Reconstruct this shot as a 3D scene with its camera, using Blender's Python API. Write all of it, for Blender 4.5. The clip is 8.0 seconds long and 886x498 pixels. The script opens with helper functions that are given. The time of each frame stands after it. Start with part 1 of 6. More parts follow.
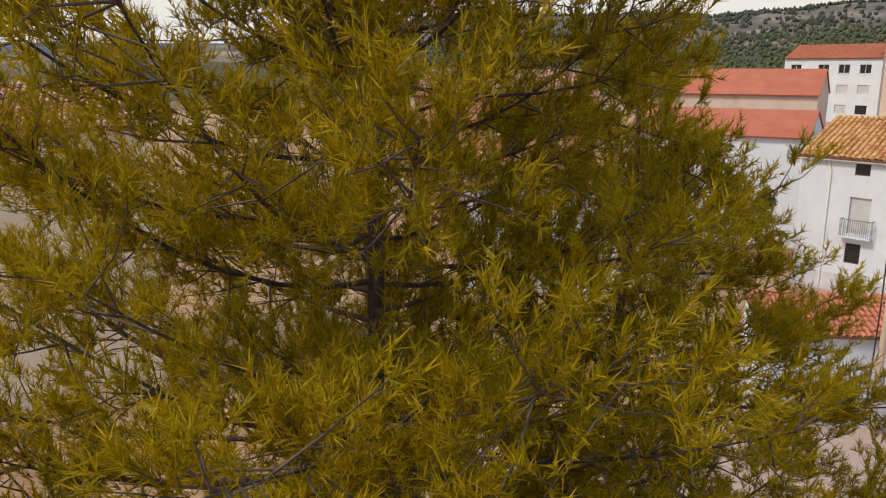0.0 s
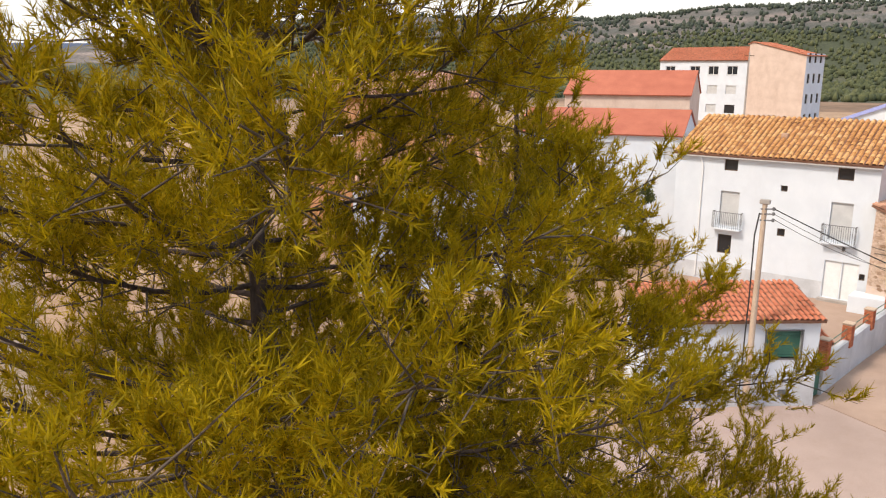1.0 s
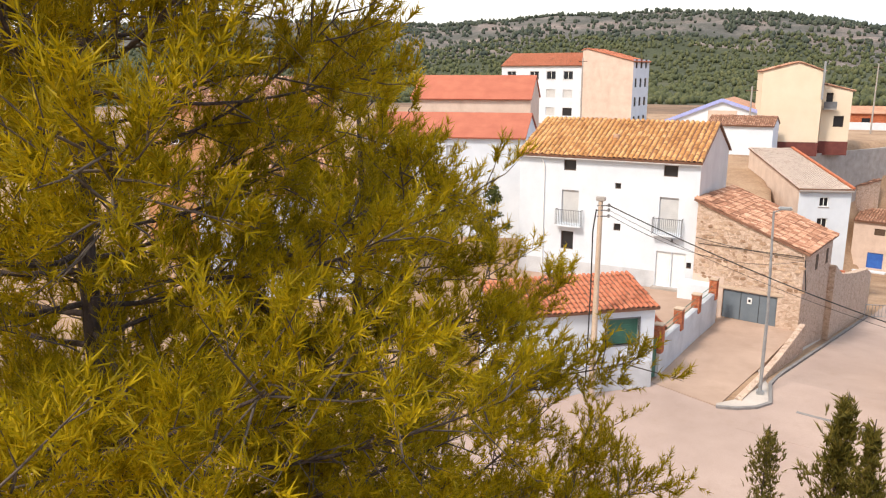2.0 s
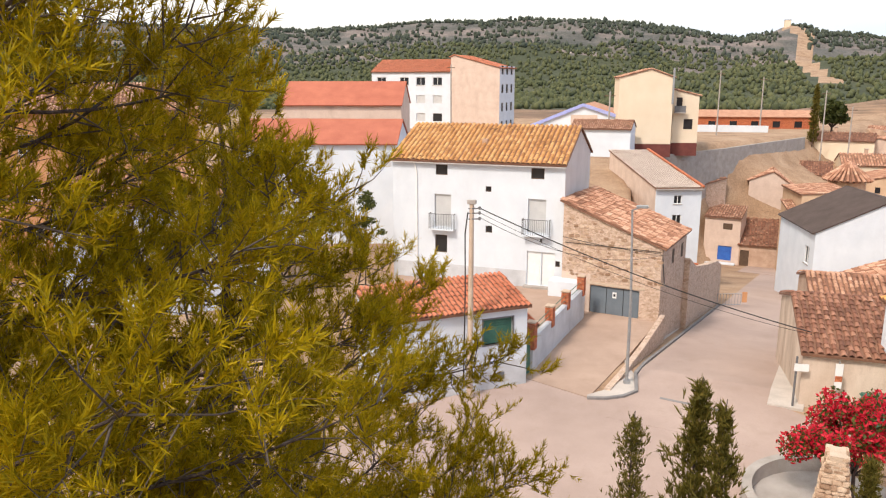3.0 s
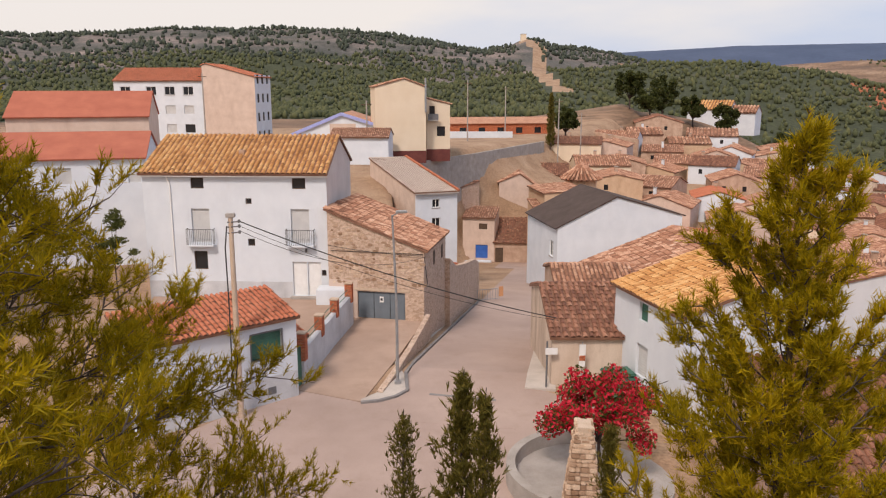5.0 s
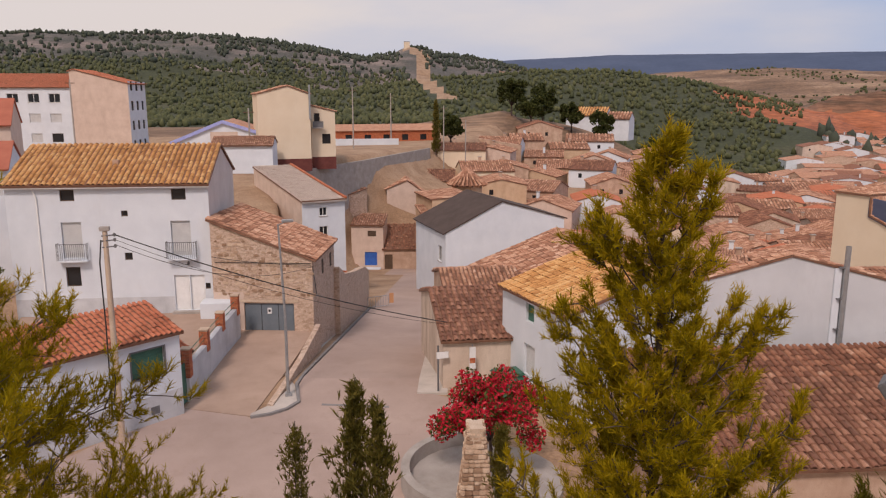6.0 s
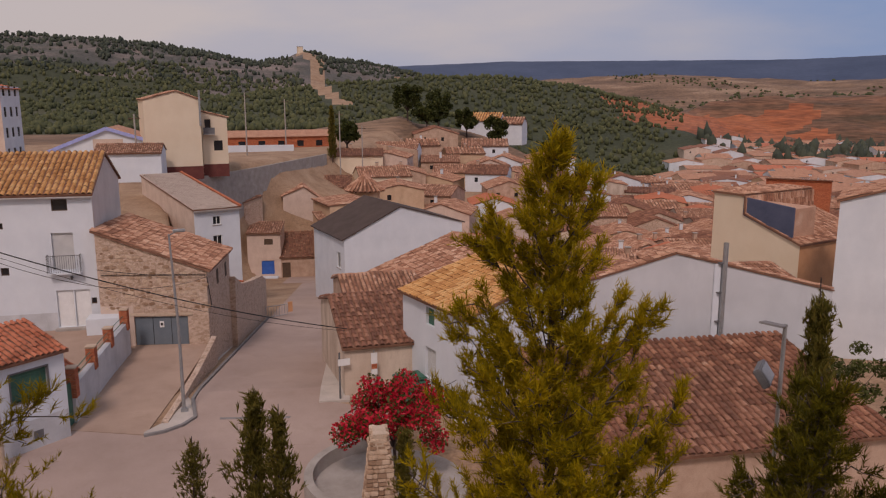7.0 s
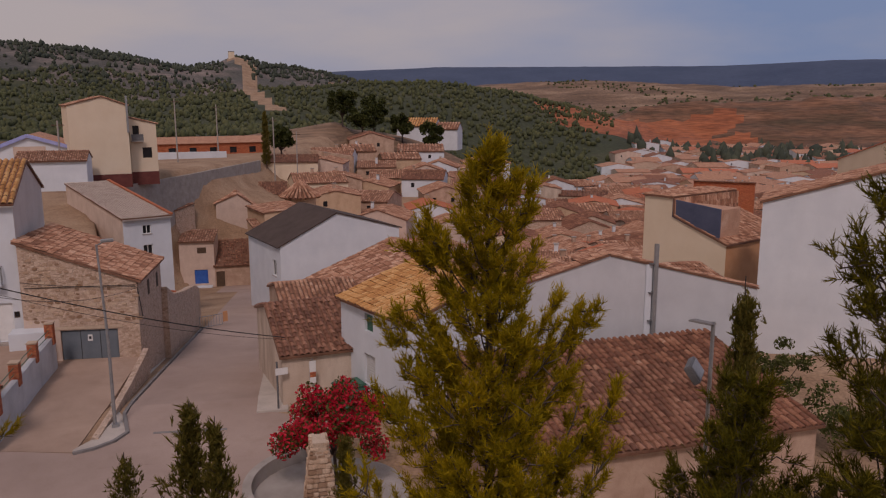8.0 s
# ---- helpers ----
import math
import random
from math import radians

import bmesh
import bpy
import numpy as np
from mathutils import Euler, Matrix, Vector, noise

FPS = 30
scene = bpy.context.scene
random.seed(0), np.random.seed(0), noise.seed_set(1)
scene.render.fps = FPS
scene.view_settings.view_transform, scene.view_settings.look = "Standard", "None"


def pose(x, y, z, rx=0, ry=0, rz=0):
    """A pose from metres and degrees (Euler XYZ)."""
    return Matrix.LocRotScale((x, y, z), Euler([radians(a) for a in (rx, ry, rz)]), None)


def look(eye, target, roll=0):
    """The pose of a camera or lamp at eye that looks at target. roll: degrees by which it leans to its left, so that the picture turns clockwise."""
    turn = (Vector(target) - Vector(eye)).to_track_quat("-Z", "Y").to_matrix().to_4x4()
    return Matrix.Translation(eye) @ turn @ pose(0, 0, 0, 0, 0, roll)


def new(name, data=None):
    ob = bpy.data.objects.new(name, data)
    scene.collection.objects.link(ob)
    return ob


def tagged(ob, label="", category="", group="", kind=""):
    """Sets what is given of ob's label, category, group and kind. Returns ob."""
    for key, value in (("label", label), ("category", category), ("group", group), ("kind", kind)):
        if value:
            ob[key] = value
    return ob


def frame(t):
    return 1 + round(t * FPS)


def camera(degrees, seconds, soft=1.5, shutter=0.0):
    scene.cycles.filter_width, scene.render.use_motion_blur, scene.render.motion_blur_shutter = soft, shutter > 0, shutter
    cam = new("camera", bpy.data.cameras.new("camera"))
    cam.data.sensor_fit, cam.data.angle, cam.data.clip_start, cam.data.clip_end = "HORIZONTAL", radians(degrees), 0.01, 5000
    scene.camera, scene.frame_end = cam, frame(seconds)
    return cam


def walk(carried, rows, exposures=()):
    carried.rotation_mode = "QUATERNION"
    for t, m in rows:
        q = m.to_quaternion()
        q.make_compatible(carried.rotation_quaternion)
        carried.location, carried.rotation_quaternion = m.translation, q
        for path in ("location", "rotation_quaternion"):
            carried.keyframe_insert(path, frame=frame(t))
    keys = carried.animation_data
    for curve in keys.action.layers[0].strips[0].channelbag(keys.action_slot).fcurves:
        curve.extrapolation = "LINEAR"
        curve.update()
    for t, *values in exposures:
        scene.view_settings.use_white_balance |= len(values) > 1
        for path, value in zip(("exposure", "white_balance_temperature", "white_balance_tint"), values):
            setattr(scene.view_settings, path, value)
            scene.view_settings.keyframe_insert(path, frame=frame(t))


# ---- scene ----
FOV = 60.07
cam = camera(FOV, 8.0, soft=1.2)
EYE = 14.0
ROWS = [
    (0.0, -0.000, 0.000, 0.000, 41.61, -13.37, 0.02),
    (0.5, 0.078, 0.001, -0.005, 38.60, -13.37, 0.01),
    (1.0, 0.155, 0.006, -0.002, 33.63, -13.27, -0.02),
    (1.5, 0.224, -0.017, 0.009, 27.91, -13.13, -0.01),
    (2.0, 0.283, -0.030, 0.014, 22.54, -12.92, -0.01),
    (3.5, 0.441, -0.098, 0.024, 8.79, -12.32, 0.01),
    (4.0, 0.496, -0.132, 0.031, 4.50, -12.17, 0.00),
    (4.5, 0.544, -0.158, 0.037, 0.00, -11.99, 0.01),
    (6.0, 0.623, -0.279, 0.050, -12.87, -11.32, 0.00),
    (6.5, 0.614, -0.349, 0.052, -16.77, -11.10, -0.02),
    (7.0, 0.628, -0.385, 0.056, -20.51, -10.92, 0.00),
    (7.5, 0.622, -0.411, 0.065, -23.41, -10.71, 0.05),
    (8.0, 0.618, -0.420, 0.064, -25.27, -10.53, 0.08),
]
EXPO = [(0.0, 0.07, 7000, 14), (0.5, 0.27, 7000, 14), (1.0, 0.56, 7000, 14), (1.5, 0.74, 7000, 14), (2.0, 0.76, 7000, 14), (3.5, 0.53, 7000, 15), (4.5, 0.22, 7050, 18), (6.5, -0.45, 7150, 28), (8.0, -1.12, 7050, 33)]
walk(cam, [(t, pose(x, y, EYE + z, 90 + pitch, roll, yaw)) for t, x, y, z, yaw, pitch, roll in ROWS], EXPO)

# ---- sky and sun ----
world = bpy.data.worlds.new("sky")
scene.world = world
world.use_nodes = True
wn, wl = world.node_tree.nodes, world.node_tree.links
wn.clear()
w_out = wn.new("ShaderNodeOutputWorld")
w_bg = wn.new("ShaderNodeBackground")
w_sky = wn.new("ShaderNodeTexSky")
w_sky.sky_type = "NISHITA"
w_sky.sun_disc = False
w_sky.sun_elevation = radians(48)
w_sky.sun_rotation = radians(200)
w_sky.dust_density = 3.0
w_geo = wn.new("ShaderNodeTexCoord")
w_map = wn.new("ShaderNodeMapping")
w_map.inputs["Scale"].default_value = (1.2, 1.2, 4.5)
w_noise = wn.new("ShaderNodeTexNoise")
w_noise.inputs["Scale"].default_value = 1.6
w_noise.inputs["Detail"].default_value = 6.0
w_ramp = wn.new("ShaderNodeValToRGB")
w_ramp.color_ramp.elements[0].position = 0.36
w_ramp.color_ramp.elements[0].color = (3.8, 6.2, 9.9, 1)
w_ramp.color_ramp.elements[1].position = 0.60
w_ramp.color_ramp.elements[1].color = (9.4, 9.7, 9.5, 1)
w_mix = wn.new("ShaderNodeMixRGB")
w_mix.inputs["Fac"].default_value = 0.88
w_bg.inputs["Strength"].default_value = 0.088
wl.new(w_geo.outputs["Generated"], w_map.inputs["Vector"])
wl.new(w_map.outputs["Vector"], w_noise.inputs["Vector"])
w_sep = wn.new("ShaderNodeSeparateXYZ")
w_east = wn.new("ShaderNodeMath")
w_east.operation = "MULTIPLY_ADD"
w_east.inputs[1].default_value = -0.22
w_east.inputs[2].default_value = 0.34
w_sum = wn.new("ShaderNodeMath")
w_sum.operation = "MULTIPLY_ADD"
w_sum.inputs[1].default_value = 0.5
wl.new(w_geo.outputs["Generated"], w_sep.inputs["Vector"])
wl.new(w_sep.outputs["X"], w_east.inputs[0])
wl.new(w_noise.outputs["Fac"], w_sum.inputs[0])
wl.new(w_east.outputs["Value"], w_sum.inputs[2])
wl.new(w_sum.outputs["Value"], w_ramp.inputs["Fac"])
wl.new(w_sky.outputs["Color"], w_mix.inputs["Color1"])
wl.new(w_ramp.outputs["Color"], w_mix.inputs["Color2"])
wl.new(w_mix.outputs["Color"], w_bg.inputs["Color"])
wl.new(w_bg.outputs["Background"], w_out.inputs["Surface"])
sun = new("sun", bpy.data.lights.new("sun", "SUN"))
sun.data.energy = 2.2
sun.data.angle = radians(10)
sun.data.color = (1.0, 0.95, 0.88)
sun.matrix_world = look((-30, -60, 80), (0, 0, 0))

# ---- materials ----
def material(name, stops, scale=3.0, detail=6.0, rough=0.9, bump=0.3, bump_scale=40.0, fine=0.25, metal=0.0, island=0.0, ob_rand=0.0,
             stain=0.0, stain_col=(0.2, 0.17, 0.14), voronoi=0.0, stretch=(1, 1, 1), coords="Object", depth=0.02):
    """A mottled surface: a ramp over coarse noise, a finer grain, optional stains, stones and piece-to-piece variation."""
    m = bpy.data.materials.new(name)
    m.use_nodes = True
    n, l = m.node_tree.nodes, m.node_tree.links
    b = n["Principled BSDF"]
    b.inputs["Roughness"].default_value = rough
    b.inputs["Metallic"].default_value = metal
    tc = n.new("ShaderNodeTexCoord")
    mp = n.new("ShaderNodeMapping")
    mp.inputs["Scale"].default_value = stretch
    l.new(tc.outputs[coords], mp.inputs["Vector"])
    co = mp.outputs["Vector"]
    big = n.new("ShaderNodeTexNoise")
    big.inputs["Scale"].default_value = scale
    big.inputs["Detail"].default_value = detail
    big.inputs["Roughness"].default_value = 0.6
    l.new(co, big.inputs["Vector"])
    value = big.outputs["Fac"]
    if voronoi:
        vo = n.new("ShaderNodeTexVoronoi")
        vo.inputs["Scale"].default_value = voronoi
        l.new(co, vo.inputs["Vector"])
        sep = n.new("ShaderNodeSeparateColor")
        l.new(vo.outputs["Color"], sep.inputs["Color"])
        mx = n.new("ShaderNodeMath")
        mx.operation = "MULTIPLY_ADD"
        mx.inputs[1].default_value = 0.5
        l.new(sep.outputs[0], mx.inputs[0])
        half = n.new("ShaderNodeMath")
        half.operation = "MULTIPLY"
        half.inputs[1].default_value = 0.5
        l.new(value, half.inputs[0])
        l.new(half.outputs[0], mx.inputs[2])
        value = mx.outputs[0]
    if island or ob_rand:
        src = n.new("ShaderNodeNewGeometry").outputs["Random Per Island"] if island else n.new("ShaderNodeObjectInfo").outputs["Random"]
        k = island or ob_rand
        a1 = n.new("ShaderNodeMath")
        a1.operation = "MULTIPLY"
        a1.inputs[1].default_value = k
        l.new(src, a1.inputs[0])
        a2 = n.new("ShaderNodeMath")
        a2.operation = "MULTIPLY_ADD"
        a2.inputs[1].default_value = 1 - k
        l.new(value, a2.inputs[0])
        l.new(a1.outputs[0], a2.inputs[2])
        value = a2.outputs[0]
    ramp = n.new("ShaderNodeValToRGB")
    el = ramp.color_ramp.elements
    for i, (pos, col) in enumerate(stops):
        e = el[i] if i < 2 else el.new(pos)
        e.position = pos
        e.color = (*col, 1)
    l.new(value, ramp.inputs["Fac"])
    colour = ramp.outputs["Color"]
    grain = n.new("ShaderNodeTexNoise")
    grain.inputs["Scale"].default_value = bump_scale
    grain.inputs["Detail"].default_value = 4.0
    l.new(co, grain.inputs["Vector"])
    if fine:
        gr = n.new("ShaderNodeMapRange")
        gr.inputs["From Min"].default_value = 0.3
        gr.inputs["From Max"].default_value = 0.7
        gr.inputs["To Min"].default_value = 1 - fine
        gr.inputs["To Max"].default_value = 1 + fine
        l.new(grain.outputs["Fac"], gr.inputs["Value"])
        mul = n.new("ShaderNodeMixRGB")
        mul.blend_type = "MULTIPLY"
        mul.inputs["Fac"].default_value = 1.0
        l.new(colour, mul.inputs["Color1"])
        l.new(gr.outputs["Result"], mul.inputs["Color2"])
        colour = mul.outputs["Color"]
    if stain:
        sn = n.new("ShaderNodeTexNoise")
        sn.inputs["Scale"].default_value = 0.55
        sn.inputs["Detail"].default_value = 8.0
        sn.inputs["Roughness"].default_value = 0.7
        sm = n.new("ShaderNodeMapping")
        sm.inputs["Scale"].default_value = (1.6, 1.6, 0.5)
        sm.inputs["Location"].default_value = (3.1, 7.7, 1.3)
        l.new(tc.outputs[coords], sm.inputs["Vector"])
        l.new(sm.outputs["Vector"], sn.inputs["Vector"])
        sr = n.new("ShaderNodeMapRange")
        sr.inputs["From Min"].default_value = 0.52
        sr.inputs["From Max"].default_value = 0.75
        sr.inputs["To Max"].default_value = stain
        l.new(sn.outputs["Fac"], sr.inputs["Value"])
        ms = n.new("ShaderNodeMixRGB")
        l.new(sr.outputs["Result"], ms.inputs["Fac"])
        l.new(colour, ms.inputs["Color1"])
        ms.inputs["Color2"].default_value = (*stain_col, 1)
        colour = ms.outputs["Color"]
    l.new(colour, b.inputs["Base Color"])
    if bump:
        bp = n.new("ShaderNodeBump")
        bp.inputs["Strength"].default_value = bump
        bp.inputs["Distance"].default_value = depth
        l.new(grain.outputs["Fac"], bp.inputs["Height"])
        if voronoi:
            ve = n.new("ShaderNodeTexVoronoi")
            ve.feature = "DISTANCE_TO_EDGE"
            ve.inputs["Scale"].default_value = voronoi
            l.new(co, ve.inputs["Vector"])
            vr = n.new("ShaderNodeMapRange")
            vr.inputs["From Max"].default_value = 0.12
            l.new(ve.outputs["Distance"], vr.inputs["Value"])
            b2 = n.new("ShaderNodeBump")
            b2.inputs["Strength"].default_value = 0.8
            b2.inputs["Distance"].default_value = 0.05
            l.new(vr.outputs["Result"], b2.inputs["Height"])
            l.new(bp.outputs["Normal"], b2.inputs["Normal"])
            bp = b2
        l.new(bp.outputs["Normal"], b.inputs["Normal"])
    return m


def foliage(name, stops, scale, island, through_share=0.35):
    """Thin leaves: the mottled colour, with part of the light passing through."""
    m = material(name, stops, scale, island=island, rough=0.55, fine=0.0, bump=0)
    n, l = m.node_tree.nodes, m.node_tree.links
    b = n["Principled BSDF"]
    b.inputs["Specular IOR Level"].default_value = 0.2
    colour = b.inputs["Base Color"].links[0].from_socket
    tr = n.new("ShaderNodeBsdfTranslucent")
    mix = n.new("ShaderNodeMixShader")
    mix.inputs["Fac"].default_value = through_share
    l.new(colour, tr.inputs["Color"])
    l.new(b.outputs["BSDF"], mix.inputs[1])
    l.new(tr.outputs["BSDF"], mix.inputs[2])
    l.new(mix.outputs["Shader"], n["Material Output"].inputs["Surface"])
    return m


WHITE = material("white_plaster", [(0.3, (0.59, 0.63, 0.68)), (0.7, (0.685, 0.725, 0.77))], 0.6, stain=0.22, stain_col=(0.50, 0.49, 0.48), fine=0.05)
WHITE_COOL = material("cool_white_plaster", [(0.3, (0.61, 0.655, 0.71)), (0.7, (0.71, 0.75, 0.80))], 0.5, stain=0.2, stain_col=(0.5, 0.52, 0.55), fine=0.04)
GREY_WALL = material("grey_white_plaster", [(0.3, (0.50, 0.515, 0.54)), (0.7, (0.60, 0.615, 0.64))], 0.4, stain=0.3, stain_col=(0.42, 0.43, 0.45), fine=0.05)
GREY_RENDER = material("grey_cement_render", [(0.3, (0.45, 0.46, 0.48)), (0.7, (0.60, 0.61, 0.63))], 0.9, stain=0.6, stain_col=(0.30, 0.30, 0.31), fine=0.1)
DIRTY = material("weathered_plaster", [(0.3, (0.46, 0.35, 0.27)), (0.7, (0.68, 0.56, 0.46))], 0.8, stain=0.8, stain_col=(0.25, 0.16, 0.105), fine=0.12, stretch=(1, 1, 0.4))
PINKISH = material("pale_pink_render", [(0.3, (0.55, 0.415, 0.34)), (0.7, (0.67, 0.53, 0.445))], 0.7, stain=0.35, stain_col=(0.34, 0.22, 0.16), fine=0.1)
PALE_GABLE = material("pinkish_white_plaster", [(0.3, (0.60, 0.51, 0.46)), (0.7, (0.70, 0.61, 0.56))], 0.6, stain=0.5, stain_col=(0.45, 0.36, 0.31), fine=0.08)
CREAM = material("cream_render", [(0.3, (0.70, 0.57, 0.42)), (0.7, (0.76, 0.64, 0.49))], 0.4, stain=0.12, stain_col=(0.5, 0.4, 0.3), fine=0.05)
ORANGE = material("orange_render", [(0.3, (0.52, 0.24, 0.11)), (0.7, (0.62, 0.32, 0.16))], 0.7, stain=0.3, stain_col=(0.35, 0.2, 0.12), fine=0.1)
BRICK_RED = material("red_brick", [(0.3, (0.45, 0.11, 0.05)), (0.7, (0.60, 0.19, 0.08))], 5.0, stain=0.2, fine=0.2, voronoi=5.0, stretch=(1, 1, 2.5))
OCHRE = material("ochre_render", [(0.3, (0.52, 0.34, 0.22)), (0.7, (0.64, 0.46, 0.31))], 0.7, stain=0.45, stain_col=(0.30, 0.19, 0.12), fine=0.1)
ADOBE = material("earth_render", [(0.3, (0.40, 0.26, 0.185)), (0.7, (0.57, 0.41, 0.31))], 0.9, stain=0.6, stain_col=(0.25, 0.14, 0.085), fine=0.18)
STONE = material("rubble_stone", [(0.2, (0.46, 0.30, 0.21)), (0.5, (0.62, 0.45, 0.34)), (0.85, (0.74, 0.58, 0.47))], 1.6, stain=0.9, stain_col=(0.69, 0.52, 0.41), fine=0.3, voronoi=7.0, stretch=(1, 1, 1.5))
STONE_PIECE = material("field_stone", [(0.2, (0.28, 0.165, 0.10)), (0.5, (0.52, 0.36, 0.25)), (0.9, (0.70, 0.55, 0.42))], 3.0, fine=0.3, ob_rand=0.6, bump=0.6)
MORTAR = material("lime_mortar", [(0.3, (0.46, 0.34, 0.25)), (0.7, (0.60, 0.47, 0.36))], 1.2, stain=0.5, stain_col=(0.34, 0.22, 0.15), fine=0.2, bump=0.5)
CONCRETE = material("old_concrete", [(0.3, (0.30, 0.27, 0.24)), (0.7, (0.42, 0.38, 0.35))], 1.2, stain=0.4, fine=0.15)
ROADMAT = material("worn_concrete_road", [(0.3, (0.325, 0.237, 0.20)), (0.55, (0.395, 0.292, 0.248)), (0.8, (0.455, 0.345, 0.295))], 0.18, detail=9, stain=0.45, stain_col=(0.28, 0.195, 0.15), fine=0.08, bump_scale=25)
PAVEMENT = material("pavement_concrete", [(0.3, (0.42, 0.37, 0.33)), (0.7, (0.54, 0.48, 0.43))], 0.6, stain=0.3, fine=0.1)
KERBMAT = material("dark_kerb", [(0.3, (0.16, 0.15, 0.15)), (0.7, (0.26, 0.24, 0.23))], 2.0, fine=0.2)
RAMPMAT = material("earthy_concrete", [(0.3, (0.33, 0.225, 0.17)), (0.7, (0.46, 0.325, 0.25))], 0.35, detail=9, stain=0.4, stain_col=(0.27, 0.18, 0.12), fine=0.08)
TILE_OCHRE = material("ochre_clay_tile", [(0.15, (0.30, 0.12, 0.04)), (0.45, (0.56, 0.27, 0.09)), (0.7, (0.66, 0.38, 0.16)), (0.95, (0.72, 0.52, 0.30))], 1.3, island=0.36, fine=0.25, bump_scale=25)
TILE_RED = material("brown_red_clay_tile", [(0.1, (0.09, 0.038, 0.024)), (0.5, (0.235, 0.095, 0.056)), (0.78, (0.37, 0.175, 0.105)), (0.9, (0.66, 0.49, 0.37))], 1.6, island=0.5, fine=0.35, bump_scale=25)
TILE_MIX = material("weathered_clay_tile", [(0.1, (0.13, 0.06, 0.038)), (0.42, (0.36, 0.165, 0.098)), (0.7, (0.54, 0.305, 0.20)), (0.95, (0.74, 0.56, 0.44))], 0.9, island=0.5, fine=0.35, bump_scale=25)
TILE_BRIGHT = material("new_red_tile", [(0.2, (0.42, 0.12, 0.06)), (0.8, (0.56, 0.20, 0.11))], 0.8, island=0.3, fine=0.15)
TILE_GREY = material("pale_grey_tile", [(0.2, (0.50, 0.40, 0.34)), (0.8, (0.66, 0.56, 0.50))], 0.8, island=0.3, fine=0.12)
TILE_OB = material("loose_clay_tile", [(0.1, (0.09, 0.038, 0.024)), (0.5, (0.24, 0.10, 0.06)), (0.76, (0.36, 0.175, 0.11)), (0.9, (0.66, 0.49, 0.37))], 2.0, ob_rand=0.5, fine=0.35, bump_scale=25)
UNDER = material("tile_bed", [(0.3, (0.15, 0.07, 0.045)), (0.7, (0.26, 0.13, 0.08))], 2.0, fine=0.3)
METAL_ROOF = material("dark_sheet_roof", [(0.3, (0.055, 0.036, 0.03)), (0.7, (0.085, 0.058, 0.05))], 0.7, rough=0.9, fine=0.08)
RED_SHEET = material("red_painted_roof", [(0.3, (0.36, 0.10, 0.06)), (0.7, (0.46, 0.145, 0.085))], 0.6, fine=0.12)
GLASS = bpy.data.materials.new("window_glass")
GLASS.use_nodes = True
GLASS.node_tree.nodes["Principled BSDF"].inputs["Base Color"].default_value = (0.02, 0.022, 0.026, 1)
GLASS.node_tree.nodes["Principled BSDF"].inputs["Roughness"].default_value = 0.12
SHUTTER = material("grey_roller_shutter", [(0.3, (0.52, 0.52, 0.52)), (0.7, (0.62, 0.62, 0.61))], 2.0, fine=0.08)
WOODFRAME = material("dark_wood", [(0.3, (0.07, 0.045, 0.03)), (0.7, (0.13, 0.08, 0.05))], 6.0, fine=0.2)
WHITEPAINT = material("white_paint", [(0.3, (0.72, 0.72, 0.71)), (0.7, (0.8, 0.8, 0.79))], 3.0, fine=0.05, rough=0.5)
GREENPAINT = material("green_paint", [(0.3, (0.03, 0.11, 0.08)), (0.7, (0.05, 0.17, 0.12))], 3.0, fine=0.15, rough=0.6)
BLUEPAINT = material("blue_paint", [(0.3, (0.02, 0.09, 0.38)), (0.7, (0.03, 0.14, 0.48))], 2.0, fine=0.1, rough=0.5)
LILAC = material("lilac_trim", [(0.3, (0.30, 0.34, 0.66)), (0.7, (0.38, 0.42, 0.74))], 2.0, fine=0.1)
SLATE_BLUE = material("slate_blue_sheet", [(0.3, (0.06, 0.075, 0.13)), (0.7, (0.09, 0.105, 0.17))], 1.0, fine=0.1)
STEEL_DOOR = material("grey_blue_steel_door", [(0.3, (0.12, 0.15, 0.18)), (0.7, (0.16, 0.195, 0.225))], 1.2, rough=0.5, fine=0.08)
IRON = material("grey_iron", [(0.3, (0.10, 0.10, 0.105)), (0.7, (0.17, 0.17, 0.175))], 4.0, rough=0.55, fine=0.15)
GALV = material("galvanised_steel", [(0.3, (0.30, 0.31, 0.32)), (0.7, (0.42, 0.43, 0.44))], 3.0, rough=0.45, metal=0.6, fine=0.1)
CABLE = material("black_cable", [(0.3, (0.015, 0.015, 0.016)), (0.7, (0.03, 0.03, 0.03))], 3.0, rough=0.6)
DARKRED = material("dark_red_plinth", [(0.3, (0.12, 0.03, 0.025)), (0.7, (0.17, 0.05, 0.04))], 1.0, fine=0.1)
BARK = material("pine_bark", [(0.25, (0.035, 0.024, 0.021)), (0.55, (0.08, 0.055, 0.048)), (0.8, (0.14, 0.10, 0.088))], 9.0, fine=0.35, bump=1.0, bump_scale=30, stretch=(1, 1, 0.35), depth=0.03)
TWIG = material("dry_twig", [(0.3, (0.06, 0.045, 0.035)), (0.7, (0.15, 0.115, 0.09))], 6.0, fine=0.2, bump=0)
CONE = material("pine_cone", [(0.3, (0.045, 0.025, 0.018)), (0.7, (0.10, 0.055, 0.035))], 30.0, fine=0.3)
NEEDLE = foliage("pine_needles", [(0.05, (0.11, 0.084, 0.004)), (0.40, (0.30, 0.23, 0.006)), (0.62, (0.48, 0.345, 0.008)), (0.95, (0.68, 0.46, 0.014))], 0.9, 0.4, 0.45)
